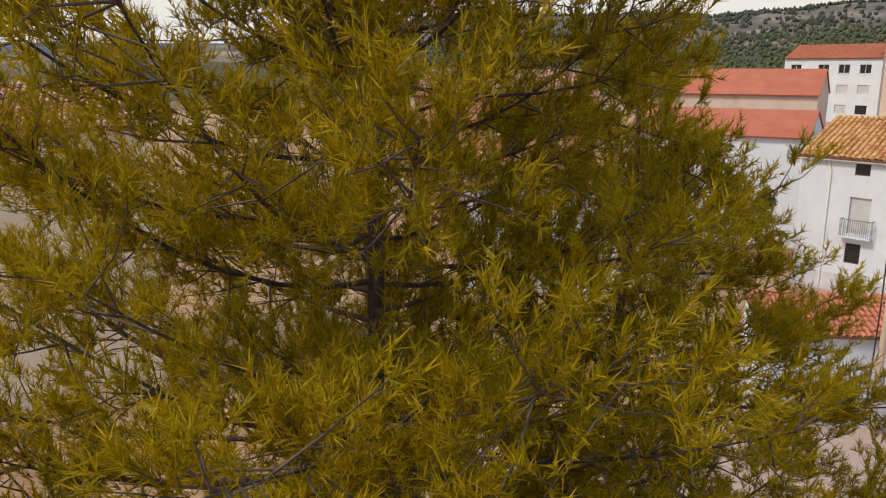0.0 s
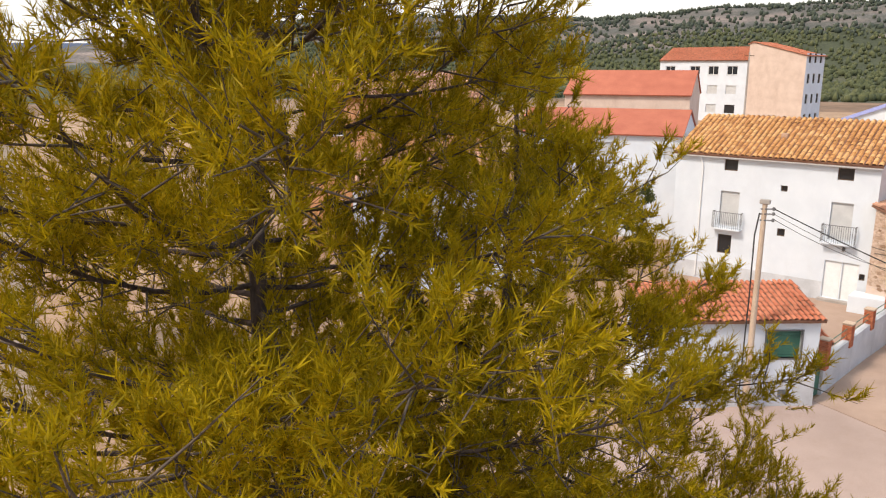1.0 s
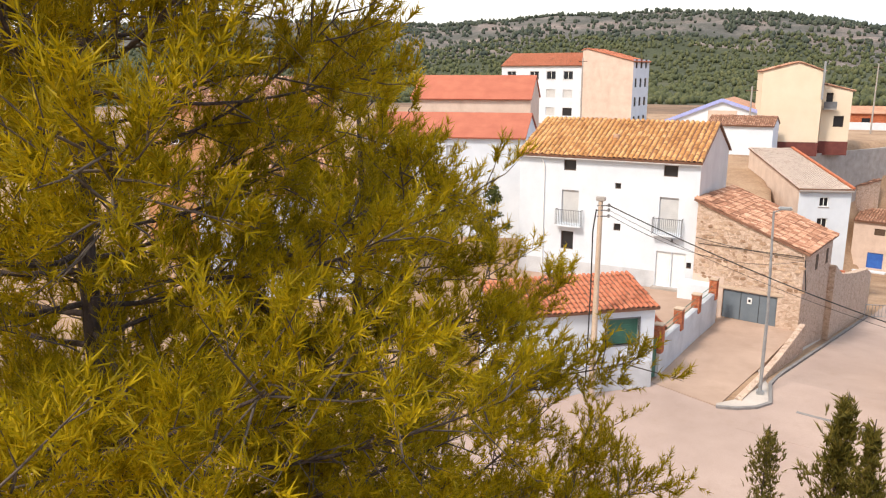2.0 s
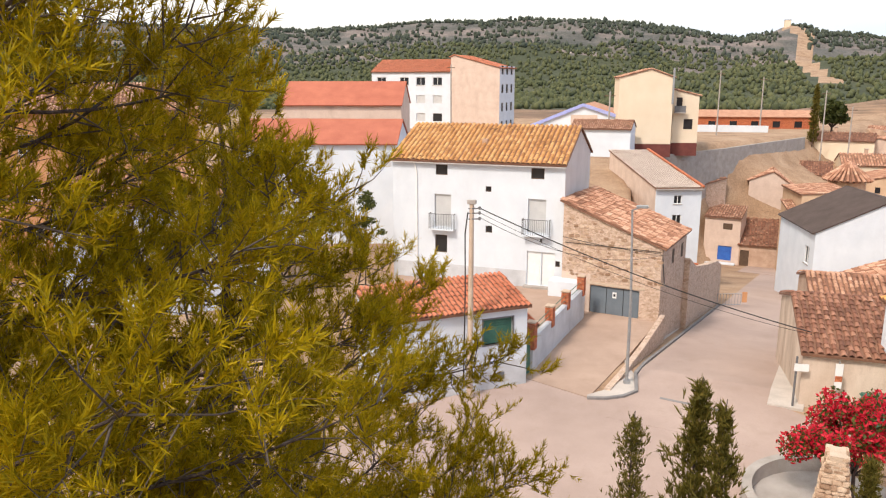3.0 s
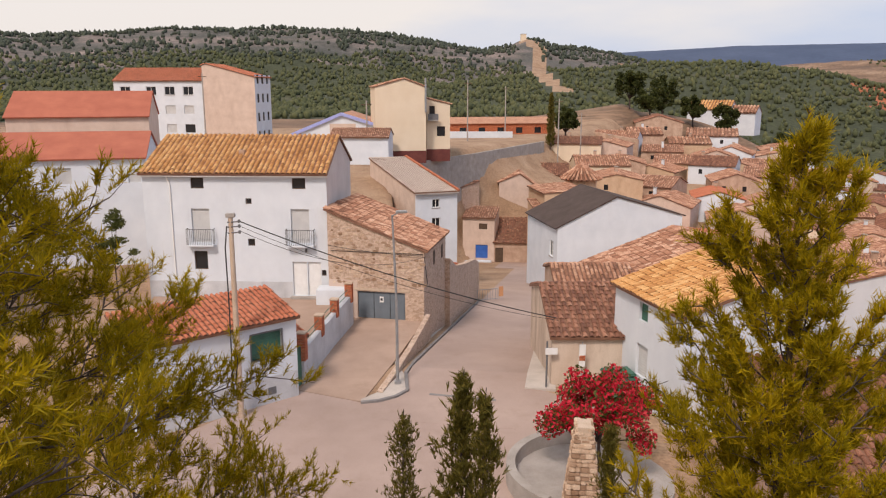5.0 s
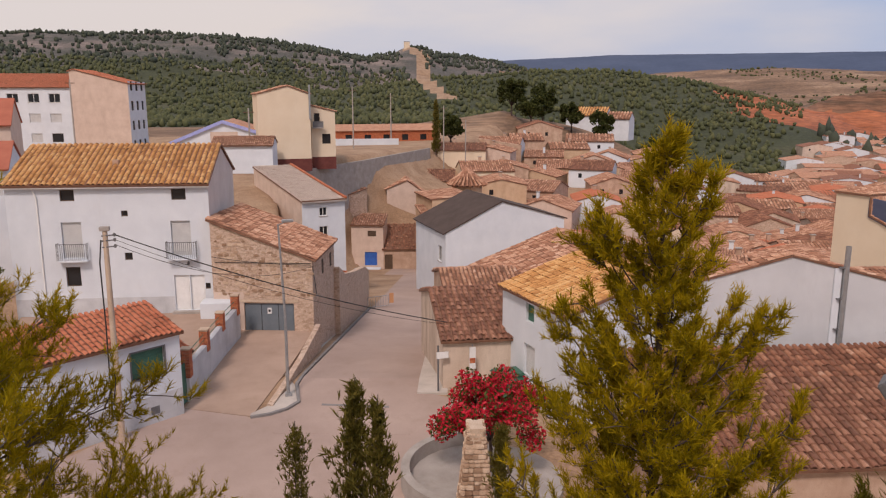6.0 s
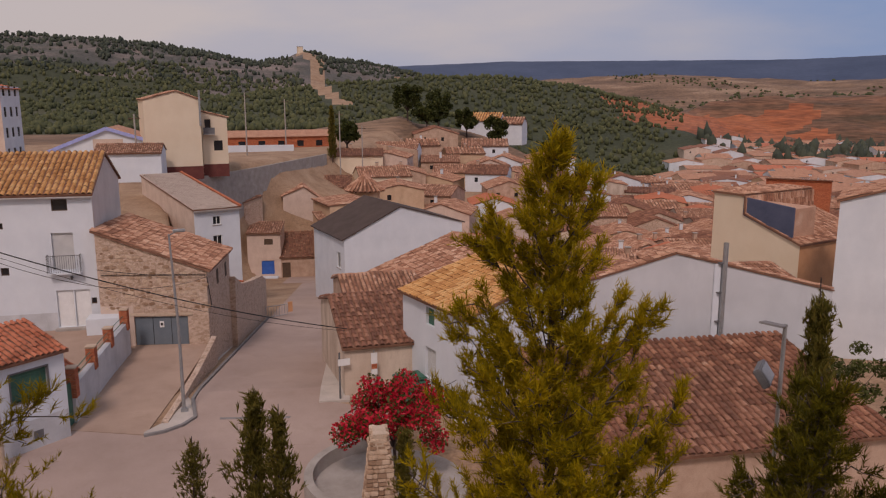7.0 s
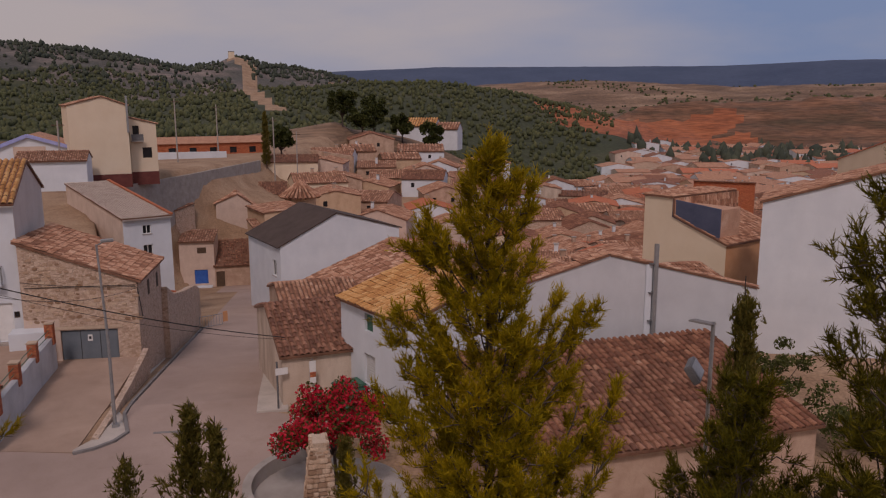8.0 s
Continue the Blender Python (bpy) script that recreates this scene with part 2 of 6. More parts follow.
NEEDLE_DARK = foliage("dark_needles", [(0.1, (0.045, 0.044, 0.006)), (0.5, (0.125, 0.11, 0.008)), (0.9, (0.27, 0.205, 0.012))], 1.3, 0.45)
CYPRESS = foliage("cypress_foliage", [(0.1, (0.06, 0.056, 0.014)), (0.5, (0.155, 0.135, 0.026)), (0.9, (0.30, 0.22, 0.05))], 2.0, 0.5, 0.45)
LEAF = foliage("broad_leaf", [(0.1, (0.04, 0.052, 0.014)), (0.5, (0.085, 0.098, 0.024)), (0.9, (0.16, 0.16, 0.05))], 2.0, 0.5)
CHURCH_PINE = foliage("dense_dark_pine", [(0.1, (0.025, 0.035, 0.010)), (0.5, (0.055, 0.068, 0.018)), (0.9, (0.12, 0.125, 0.03))], 0.4, 0.5)
BRACT = foliage("red_bracts", [(0.1, (0.42, 0.010, 0.022)), (0.5, (0.66, 0.022, 0.05)), (0.9, (0.80, 0.08, 0.10))], 2.0, 0.6)
WOODS = material("far_woods", [(0.1, (0.040, 0.050, 0.022)), (0.5, (0.068, 0.078, 0.030)), (0.9, (0.115, 0.115, 0.045))], 0.05, island=0.5, rough=0.9, fine=0.15, bump=0, bump_scale=2)
# dark tree greens with a bluish cast put in for distance haze
WOODS_DARK = material("dark_woods", [(0.1, (0.028, 0.040, 0.030)), (0.5, (0.046, 0.058, 0.040)), (0.9, (0.08, 0.09, 0.055))], 0.05, island=0.5, rough=0.9, fine=0.15, bump=0, bump_scale=2)
# scrub and rock tones, greyed and lightened in the colour for haze
SCRUB = material("hill_scrub", [(0.25, (0.045, 0.05, 0.044)), (0.45, (0.09, 0.085, 0.075)), (0.6, (0.18, 0.145, 0.13)), (0.8, (0.36, 0.285, 0.25))], 0.018, detail=10, fine=0.4, bump_scale=0.4, bump=0.3, depth=1.0, stretch=(1, 1, 6))
FOREST = material("forest_floor", [(0.25, (0.028, 0.036, 0.017)), (0.6, (0.048, 0.056, 0.025)), (0.85, (0.12, 0.095, 0.055))], 0.03, detail=10, fine=0.3, bump_scale=0.5, bump=0.3, depth=1.0)
REDEARTH = material("red_earth", [(0.25, (0.13, 0.05, 0.028)), (0.5, (0.34, 0.105, 0.045)), (0.7, (0.42, 0.15, 0.07)), (0.85, (0.44, 0.23, 0.13))], 0.035, detail=11, fine=0.35, bump_scale=0.25, bump=0.6, depth=2.0, stretch=(0.5, 0.5, 5))
DRYFIELD = material("dry_field", [(0.3, (0.075, 0.048, 0.028)), (0.45, (0.17, 0.10, 0.06)), (0.58, (0.25, 0.155, 0.095)), (0.75, (0.40, 0.28, 0.19))], 0.016, detail=12, stretch=(0.6, 1, 7), fine=0.4, bump_scale=0.25, bump=0.3, depth=1.5)
# wooded far ridge; the blue of distance haze is painted into its colour
FARHAZE = material("haze_blue_wooded_ridge", [(0.3, (0.034, 0.058, 0.115)), (0.7, (0.06, 0.088, 0.155))], 0.004, detail=6, fine=0.1, bump=0, bump_scale=0.05)
REDSCRUB = material("red_scrub_slope", [(0.25, (0.055, 0.045, 0.025)), (0.45, (0.13, 0.07, 0.042)), (0.6, (0.22, 0.105, 0.06)), (0.8, (0.33, 0.19, 0.12))], 0.03, detail=11, fine=0.4, bump_scale=0.25, bump=0.5, depth=2.0, stretch=(0.5, 0.5, 5))
SOIL = material("dry_soil", [(0.25, (0.20, 0.115, 0.065)), (0.5, (0.33, 0.21, 0.13)), (0.75, (0.43, 0.30, 0.20))], 0.25, detail=9, fine=0.25, bump_scale=6, bump=0.4)

# ---- builders ----
def mesh_object(name, verts, faces, mat, parent=None, label="", smooth=False):
    me = bpy.data.meshes.new(name)
    me.from_pydata([tuple(v) for v in verts], [], [tuple(f) for f in faces])
    me.materials.append(mat)
    if smooth:
        me.shade_smooth()
    me.update()
    ob = new(name, me)
    ob.parent = parent
    if label:
        tagged(ob, label)
    return ob


def array_mesh(name, V, F, mat, parent=None, label="", kind="", smooth=False):
    """One mesh from numpy arrays: vertices (n, 3), faces (m, 3 or 4)."""
    me = bpy.data.meshes.new(name)
    k = F.shape[1]
    me.vertices.add(len(V))
    me.vertices.foreach_set("co", np.asarray(V, dtype=np.float32).ravel())
    me.loops.add(F.size)
    me.loops.foreach_set("vertex_index", np.asarray(F, dtype=np.int32).ravel())
    me.polygons.add(len(F))
    me.polygons.foreach_set("loop_start", np.arange(0, F.size, k, dtype=np.int32))
    me.materials.append(mat)
    me.update(calc_edges=True)
    if smooth:
        me.shade_smooth()
    ob = new(name, me)
    ob.parent = parent
    return tagged(ob, label, kind=kind)


def part(name, bm, mat, parent, label="", smooth=False):
    me = bpy.data.meshes.new(name)
    bm.to_mesh(me)
    bm.free()
    me.materials.append(mat)
    if smooth:
        me.shade_smooth()
    ob = new(name, me)
    ob.parent = parent
    if label:
        tagged(ob, label)
    return ob


def box_bm(x0, x1, y0, y1, z0, z1, bevel=0.0, bm=None):
    bm = bm or bmesh.new()
    r = bmesh.ops.create_cube(bm, size=1.0)
    for v in r["verts"]:
        v.co = Vector((x0 + (v.co.x + 0.5) * (x1 - x0), y0 + (v.co.y + 0.5) * (y1 - y0), z0 + (v.co.z + 0.5) * (z1 - z0)))
    if bevel:
        es = list({e for v in r["verts"] for e in v.link_edges})
        bmesh.ops.bevel(bm, geom=es, offset=bevel, segments=2, affect="EDGES")
    return bm


def tube(pts, radii, sides=8):
    """Vertices and faces of a tapered tube along points."""
    pts = np.asarray(pts, float)
    n = len(pts)
    d = np.gradient(pts, axis=0)
    d /= np.linalg.norm(d, axis=1)[:, None] + 1e-9
    ref = np.where(np.abs(d[:, 2:3]) > 0.9, np.array([[1.0, 0, 0]]), np.array([[0, 0, 1.0]]))
    a = np.cross(d, ref)
    a /= np.linalg.norm(a, axis=1)[:, None] + 1e-9
    b = np.cross(d, a)
    th = np.linspace(0, 2 * np.pi, sides, endpoint=False)
    r = np.asarray(radii, float)[:, None, None]
    V = pts[:, None] + r * (np.cos(th)[None, :, None] * a[:, None] + np.sin(th)[None, :, None] * b[:, None])
    F = [(i * sides + j, i * sides + (j + 1) % sides, (i + 1) * sides + (j + 1) % sides, (i + 1) * sides + j) for i in range(n - 1) for j in range(sides)]
    return V.reshape(-1, 3), np.array(F)


def stack(pieces):
    Vs, Fs, k = [], [], 0
    for V, F in pieces:
        Vs.append(V)
        Fs.append(F + k)
        k += len(V)
    return np.concatenate(Vs), np.concatenate(Fs)


def empty(name, x, y, z, ang=0.0):
    ob = new(name)
    ob.empty_display_size = 0.3
    ob.matrix_basis = pose(x, y, z, 0, 0, ang)
    return ob


# ---- the lie of the land ----
def smooth_step(a, b, v):
    t = np.clip((v - a) / (b - a), 0, 1)
    return t * t * (3 - 2 * t)


STREET0, STREETDIR = np.array([4.2, 35.0]), np.array([0.247, 0.969])


def street_sn(x, y):
    dx, dy = x - STREET0[0], y - STREET0[1]
    return dx * STREETDIR[0] + dy * STREETDIR[1], dx * STREETDIR[1] - dy * STREETDIR[0]


def street_z(s):
    s = np.asarray(s, float)
    return -0.155 * np.clip(s - 1.5, 0, 84) - 0.02 * np.clip(s - 85, 0, 100)


MAIN_AZ = np.array([-180, -75, -55, -40, -28, -23, -15, -4.4, 0.7, 4, 7.4, 9, 10.6, 13.1, 16.3, 20, 26, 32, 40, 180])
MAIN_PX = np.array([10, 5, 38, 80, 82, 74, 89, 95, 89, 79, 61, 68, 77, 62, 50, 36, 18, -5, -25, -20])
WOOD_AZ = np.array([-180, -30, 0, 8, 15, 20, 25, 30, 34, 38, 42, 180])
WOOD_PX = np.array([-20, -10, 2, 12, 28, 38, 36, 24, 4, -22, -60, -60])
FAR_AZ = np.array([-180, -40, 10, 16, 25, 35, 45, 52, 70, 180])
FAR_PX = np.array([20, 40, 50, 57, 66, 66, 64, 69, 66, 20])
DRY_AZ = np.array([-180, 10, 20, 27, 35, 40, 46, 55, 80, 180])
DRY_PX = np.array([-20, -5, 20, 34, 42, 36, 30, 33, 30, 0])
RED_AZ = np.array([-180, 30, 33, 36, 39, 42, 47, 53, 70, 180])
RED_PX = np.array([-90, -90, -75, -38, -12, 0, 6, 9, 10, -40])


EDGE_Y = np.array([-500, 50, 70, 92, 107, 121, 141, 160, 200, 400])
EDGE_X = np.array([3, 3, 2.5, 1.6, 3.0, 13.0, 28, 42, 64, 108])


def terrain(x, y):
    """Ground without the church mound."""
    D = np.hypot(x, y)
    az = np.degrees(np.arctan2(x, y))
    s, n = street_sn(x, y)
    low = street_z(s) + 9.5 * smooth_step(79, 120, s) * (1 - smooth_step(30, 75, n))
    left = np.clip((y - 50) * 0.085, 0, 4.6)
    off = x - np.interp(y, EDGE_Y, EDGE_X)
    low = np.maximum(low, np.where(off > 0, (left - 2.6 - 0.3 * off) * smooth_step(116, 126, y) + low * (1 - smooth_step(116, 126, y)), low))
    wl = smooth_step(np.where(y > 94, 5.0, 0.6), -0.6, x - np.interp(y, EDGE_Y, EDGE_X))
    wl = np.where(y < 49, smooth_step(-4.2, -4.7, n), wl)
    near = low * (1 - wl) + left * wl
    near = near + 5.5 * np.exp(-(x**2 + (y + 2) ** 2) / (2 * 7.5**2)) - 0.4 * smooth_step(0, 12, n - 4.8) * (y > 0) * (D < 60)
    valley = np.interp(az, [-180, 12, 32, 180], [4.5, 3.5, -20, -20])
    k = smooth_step(170, 330, D)
    return near * (1 - k) + valley * k, valley, D, az


MOUND = 3.4 - float(terrain(np.array([93.0]), np.array([206.0]))[0][0])


def land(x, y):
    """Height of the ground, in metres, at plan points."""
    x, y = np.asarray(x, float), np.asarray(y, float)
    z, valley, D, az = terrain(x, y)
    z = z + MOUND * np.exp(-((x - 90) ** 2 / (2 * 26**2) + (y - 208) ** 2 / (2 * 22**2)))
    def layer(azs, pxs, d0, front, back, sharp=1.0):
        top = EYE + d0 * np.interp(az, azs, pxs) / 1356.0
        up = np.where(D < d0, smooth_step(d0 - front, d0, D) ** sharp, 1 - 0.5 * smooth_step(d0, d0 + back, D))
        return valley + (top - valley) * up
    for h in (layer(WOOD_AZ, WOOD_PX, 560, 240, 500), layer(MAIN_AZ, MAIN_PX, 840, 420, 900, 0.9), layer(RED_AZ, RED_PX, 640, 110, 2000),
              layer(DRY_AZ, DRY_PX, 1750, 900, 1500), layer(FAR_AZ, FAR_PX, 4200, 1500, 900)):
        z = np.maximum(z, np.where(D > 240, h, -1e3))
    return z


def land_at(x, y):
    return float(land(np.array([x]), np.array([y]))[0])


def build_ground():
    azs = np.radians(np.concatenate([np.arange(-180, -70, 3.0), np.arange(-70, 64, 0.5), np.arange(64, 180, 3.0)]))
    rs = [0.0]
    while rs[-1] < 4900:
        r = rs[-1]
        rs.append(r + (1.0 if r < 60 else 5.0 if 460 < r < 720 else 1.0 + (r - 60) * 0.022))
    rs = np.array(rs[1:])
    A, Rr = np.meshgrid(azs, rs)
    X, Y = Rr * np.sin(A), Rr * np.cos(A)
    Z = land(X, Y)
    rough = np.zeros_like(Z)
    for i in range(Z.shape[0]):
        if rs[i] < 240:
            continue
        amp = min(6.0, max(0.0, (rs[i] - 240) * 0.014))
        for j in range(Z.shape[1]):
            p = Vector((X[i, j] * 0.011, Y[i, j] * 0.011, 0.3))
            rough[i, j] = amp * (noise.noise(p) + 0.5 * noise.noise(p * 2.7) + 0.3 * noise.noise(p * 6.1))
    for i in range(Z.shape[0]):
        if 500 < rs[i] < 740:
            amp = 7.0 * math.sin(math.pi * (rs[i] - 500) / 240)
            for j in np.nonzero(np.degrees(A[i]) > 32)[0]:
                if np.degrees(A[i, j]) < 64:
                    p = Vector((X[i, j] * 0.022, Y[i, j] * 0.022, 1.7))
                    rough[i, j] += amp * (0.5 - abs(noise.noise(p)) * 1.6 - abs(noise.noise(p * 3.1)) * 0.7)
    Z = Z + rough * np.where(Rr > 3000, 0.35, 1.0)
    V = np.stack([X, Y, Z], -1).reshape(-1, 3)
    V = np.concatenate([V, [[0, 0, land_at(0, 0)]]])
    na, nr = len(azs), len(rs)
    ii, jj = np.meshgrid(np.arange(nr - 1), np.arange(na), indexing="ij")
    j2 = (jj + 1) % na
    F = np.stack([ii * na + jj, (ii + 1) * na + jj, (ii + 1) * na + j2, ii * na + j2], -1)
    ob = array_mesh("ground", V, F.reshape(-1, 4)[:, ::-1], SOIL, smooth=True)
    me = ob.data
    hub = bmesh.new()
    hub.from_mesh(me)
    hub.verts.ensure_lookup_table()
    for j in range(na):
        hub.faces.new([hub.verts[len(V) - 1], hub.verts[(j + 1) % na], hub.verts[j]]).smooth = True
    hub.to_mesh(me)
    hub.free()
    for m in (SCRUB, FOREST, REDEARTH, DRYFIELD, FARHAZE, REDSCRUB):
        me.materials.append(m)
    R2, A2 = Rr[:-1], np.degrees(A[:-1])
    wob = np.array([[noise.noise(Vector((X[i, j] * 0.006, Y[i, j] * 0.006, 2.0))) + 0.6 * noise.noise(Vector((X[i, j] * 0.03, Y[i, j] * 0.03, 5.0))) for j in range(na)] for i in range(nr - 1)])
    idx = np.zeros_like(R2, int)
    idx[(R2 > 190)] = 4
    wood = (R2 > 250 + 50 * wob) & (R2 < 700 + 60 * wob) & (A2 < 39 + 4 * wob)
    idx[wood] = 2
    idx[(R2 >= 560 + 120 * wob) & (A2 < 17 + 8 * wob)] = 1
    track = (np.abs(A2 - (9.6 + (840 - R2) * 0.0075 + 0.5 * np.sin(R2 * 0.02))) < 0.55 + 0.3 * wob) & (R2 > 430) & (R2 < 900)
    idx[track] = 0
    red = (R2 > 470) & (R2 < 700) & (A2 > 33 + 2 * wob)
    idx[red] = 6
    idx[red & (R2 < 606 + 26 * wob) & (A2 < 46 + 5 * wob)] = 3
    idx[(R2 >= 655 + 40 * wob) & (A2 > 17 + 6 * wob)] = 4
    # the outermost ring takes the haze-blue ridge colour
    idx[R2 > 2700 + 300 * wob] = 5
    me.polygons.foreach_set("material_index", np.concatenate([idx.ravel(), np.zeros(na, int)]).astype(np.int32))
    return tagged(ob, "dry village ground rising to wooded hills and red earth banks", "ground", kind="structure")


# ---- clay roofs ----
def tile_arrays(L, B, pitch=0.23, row=0.36, seg=4, seed=0, sag=0.02, miss=0.0):
    """Cover tiles of a slope: L along the eave, B down the slope. Returns vertices (a, b, h) and faces; every tile is an island."""
    rng = np.random.default_rng(seed)
    nc, nr = max(1, int(round(L / pitch))), max(1, int(round(B / row)))
    pitch, row = L / nc, B / nr
    th = np.linspace(0.08, np.pi - 0.08, seg + 1)
    r0, r1 = pitch * 0.34, pitch * 0.42
    cross = np.stack([-np.cos(th), np.sin(th)], 1)
    base = np.concatenate([np.stack([cross[:, 0] * r0, np.full(seg + 1, -0.06), cross[:, 1] * r0 * 0.85], 1),
                           np.stack([cross[:, 0] * r1, np.full(seg + 1, row), cross[:, 1] * r1 * 0.85 + 0.025], 1)])
    cc, rr = np.meshgrid(np.arange(nc), np.arange(nr))
    cc, rr = cc.ravel(), rr.ravel()
    keep = rng.random(len(cc)) >= miss
    cc, rr = cc[keep], rr[keep]
    k = len(cc)
    off = np.stack([(cc + 0.5) * pitch + rng.normal(0, 0.008, k), rr * row + rng.normal(0, 0.02, k), rng.normal(0, 0.008, k) + sag * np.sin(cc * 0.37 + seed) * np.sin(rr * 0.5 + seed * 2)], 1)
    tw = rng.normal(0, 0.035, k)
    V = np.repeat(base[None], k, 0)
    ca, sa = np.cos(tw)[:, None], np.sin(tw)[:, None]
    V = np.stack([V[..., 0] * ca - V[..., 1] * sa, V[..., 0] * sa + V[..., 1] * ca, V[..., 2]], -1) + off[:, None]
    m = seg + 1
    quad = np.array([[i, i + 1, m + i + 1, m + i] for i in range(seg)])
    F = quad[None] + (np.arange(k) * 2 * m)[:, None, None]
    return V.reshape(-1, 3), F.reshape(-1, 4)


def slope_map(V, o, ea, eb):
    """Places slope coordinates (a, b, h) in space: a along ea, b down eb, h along the normal."""
    en = np.cross(ea, eb)
    if en[2] < 0:
        en = -en
    return o + V[:, :1] * ea + V[:, 1:2] * eb + V[:, 2:3] * en


def roof(parent, profile, L, axis, mat, over=0.3, gable=0.15, tiles=True, pitch=0.23, row=0.36, seed=0, thick=0.12, bed=None, name="roof", seg=4, miss=0.0):
    """Roof slopes over a profile [(span, z), ...] run for L along the other axis. axis 'x': the ridge runs along x."""
    made = []
    for i in range(len(profile) - 1):
        (s0, z0), (s1, z1) = profile[i], profile[i + 1]
        lo_first = z0 <= z1
        d = np.array([s1 - s0, z1 - z0])
        ln = np.hypot(*d)
        d = d / ln
        e0 = over if (i == 0 and lo_first) else (over if i == 0 and len(profile) == 2 else 0.0)
        e1 = over if (i == len(profile) - 2 and not lo_first) else (0.0 if i < len(profile) - 2 or not lo_first and len(profile) > 2 else (over * 0.4 if len(profile) == 2 else 0.0))
        a0, a1 = np.array([s0, z0]) - d * e0, np.array([s1, z1]) + d * e1
        top, low = (a1, a0) if lo_first else (a0, a1)
        B = np.hypot(*(low - top))
        if axis == "x":
            o = np.array([-gable, top[0], top[1]])
            ea, eb = np.array([1.0, 0, 0]), np.array([0, low[0] - top[0], low[1] - top[1]]) / B
        else:
            o = np.array([top[0], -gable, top[1]])
            ea, eb = np.array([0, 1.0, 0]), np.array([low[0] - top[0], 0, low[1] - top[1]]) / B
        W = L + 2 * gable
        corners = np.array([[0, 0, 0.02], [W, 0, 0.02], [W, B, 0.02], [0, B, 0.02], [0, 0, 0.02 + thick], [W, 0, 0.02 + thick], [W, B, 0.02 + thick], [0, B, 0.02 + thick]])
        slab = mesh_object("roof_slope", slope_map(corners, o, ea, eb), [(0, 1, 2, 3), (4, 7, 6, 5), (0, 4, 5, 1), (1, 5, 6, 2), (2, 6, 7, 3), (3, 7, 4, 0)], bed or (UNDER if tiles else mat), parent)
        made.append(slab)
        if tiles:
            V, F = tile_arrays(W, B, pitch, row, seg, seed + i * 7, miss=miss)
            V[:, 2] += 0.02 + thick
            array_mesh("roof_tiles", slope_map(V, o, ea, eb), F, mat, parent, kind="stuff")
    return made


# ---- houses ----
def wall_face(V, F, o, eu, W, H, holes, depth, inward):
    """A rectangular wall with recessed openings; adds to the lists V, F."""
    us = sorted({0.0, W, *[h[0] for h in holes], *[h[1] for h in holes]})
    vs = sorted({0.0, H, *[h[2] for h in holes], *[h[3] for h in holes]})
    def P(u, v, k=0.0):
        V.append(o + eu * u + np.array([0, 0, v]) + inward * k)
        return len(V) - 1
    for i in range(len(us) - 1):
        for j in range(len(vs) - 1):
            cu, cv = (us[i] + us[i + 1]) / 2, (vs[j] + vs[j + 1]) / 2
            if any(h[0] < cu < h[1] and h[2] < cv < h[3] for h in holes):
                continue
            F.append([P(us[i], vs[j]), P(us[i + 1], vs[j]), P(us[i + 1], vs[j + 1]), P(us[i], vs[j + 1])])
    for u0, u1, v0, v1 in holes:
        ring = [(u0, v0), (u1, v0), (u1, v1), (u0, v1)]
        for a, b in zip(ring, ring[1:] + ring[:1]):
            F.append([P(*a), P(*b), P(*b, depth), P(*a, depth)])


def basis(face, w, d):
    return {"front": (np.array([0.0, 0, 0]), np.array([1.0, 0, 0]), np.array([0, 1.0, 0]), w),
            "right": (np.array([w, 0.0, 0]), np.array([0, 1.0, 0]), np.array([-1.0, 0, 0]), d),
            "back": (np.array([w, d, 0.0]), np.array([-1.0, 0, 0]), np.array([0, -1.0, 0]), w),
            "left": (np.array([0, d, 0.0]), np.array([0, -1.0, 0]), np.array([1.0, 0, 0]), d)}[face]


def framed_box(name, o, eu, inn, u0, u1, v0, v1, k0, k1, mat, parent, label=""):
    """A box in wall coordinates: u along the wall, v up, k inward."""
    c = [o + eu * u + inn * k + np.array([0, 0, v]) for k in (k0, k1) for u, v in ((u0, v0), (u1, v0), (u1, v1), (u0, v1))]
    return mesh_object(name, c, [(0, 1, 2, 3), (7, 6, 5, 4), (0, 4, 5, 1), (1, 5, 6, 2), (2, 6, 7, 3), (3, 7, 4, 0)], mat, parent, label)


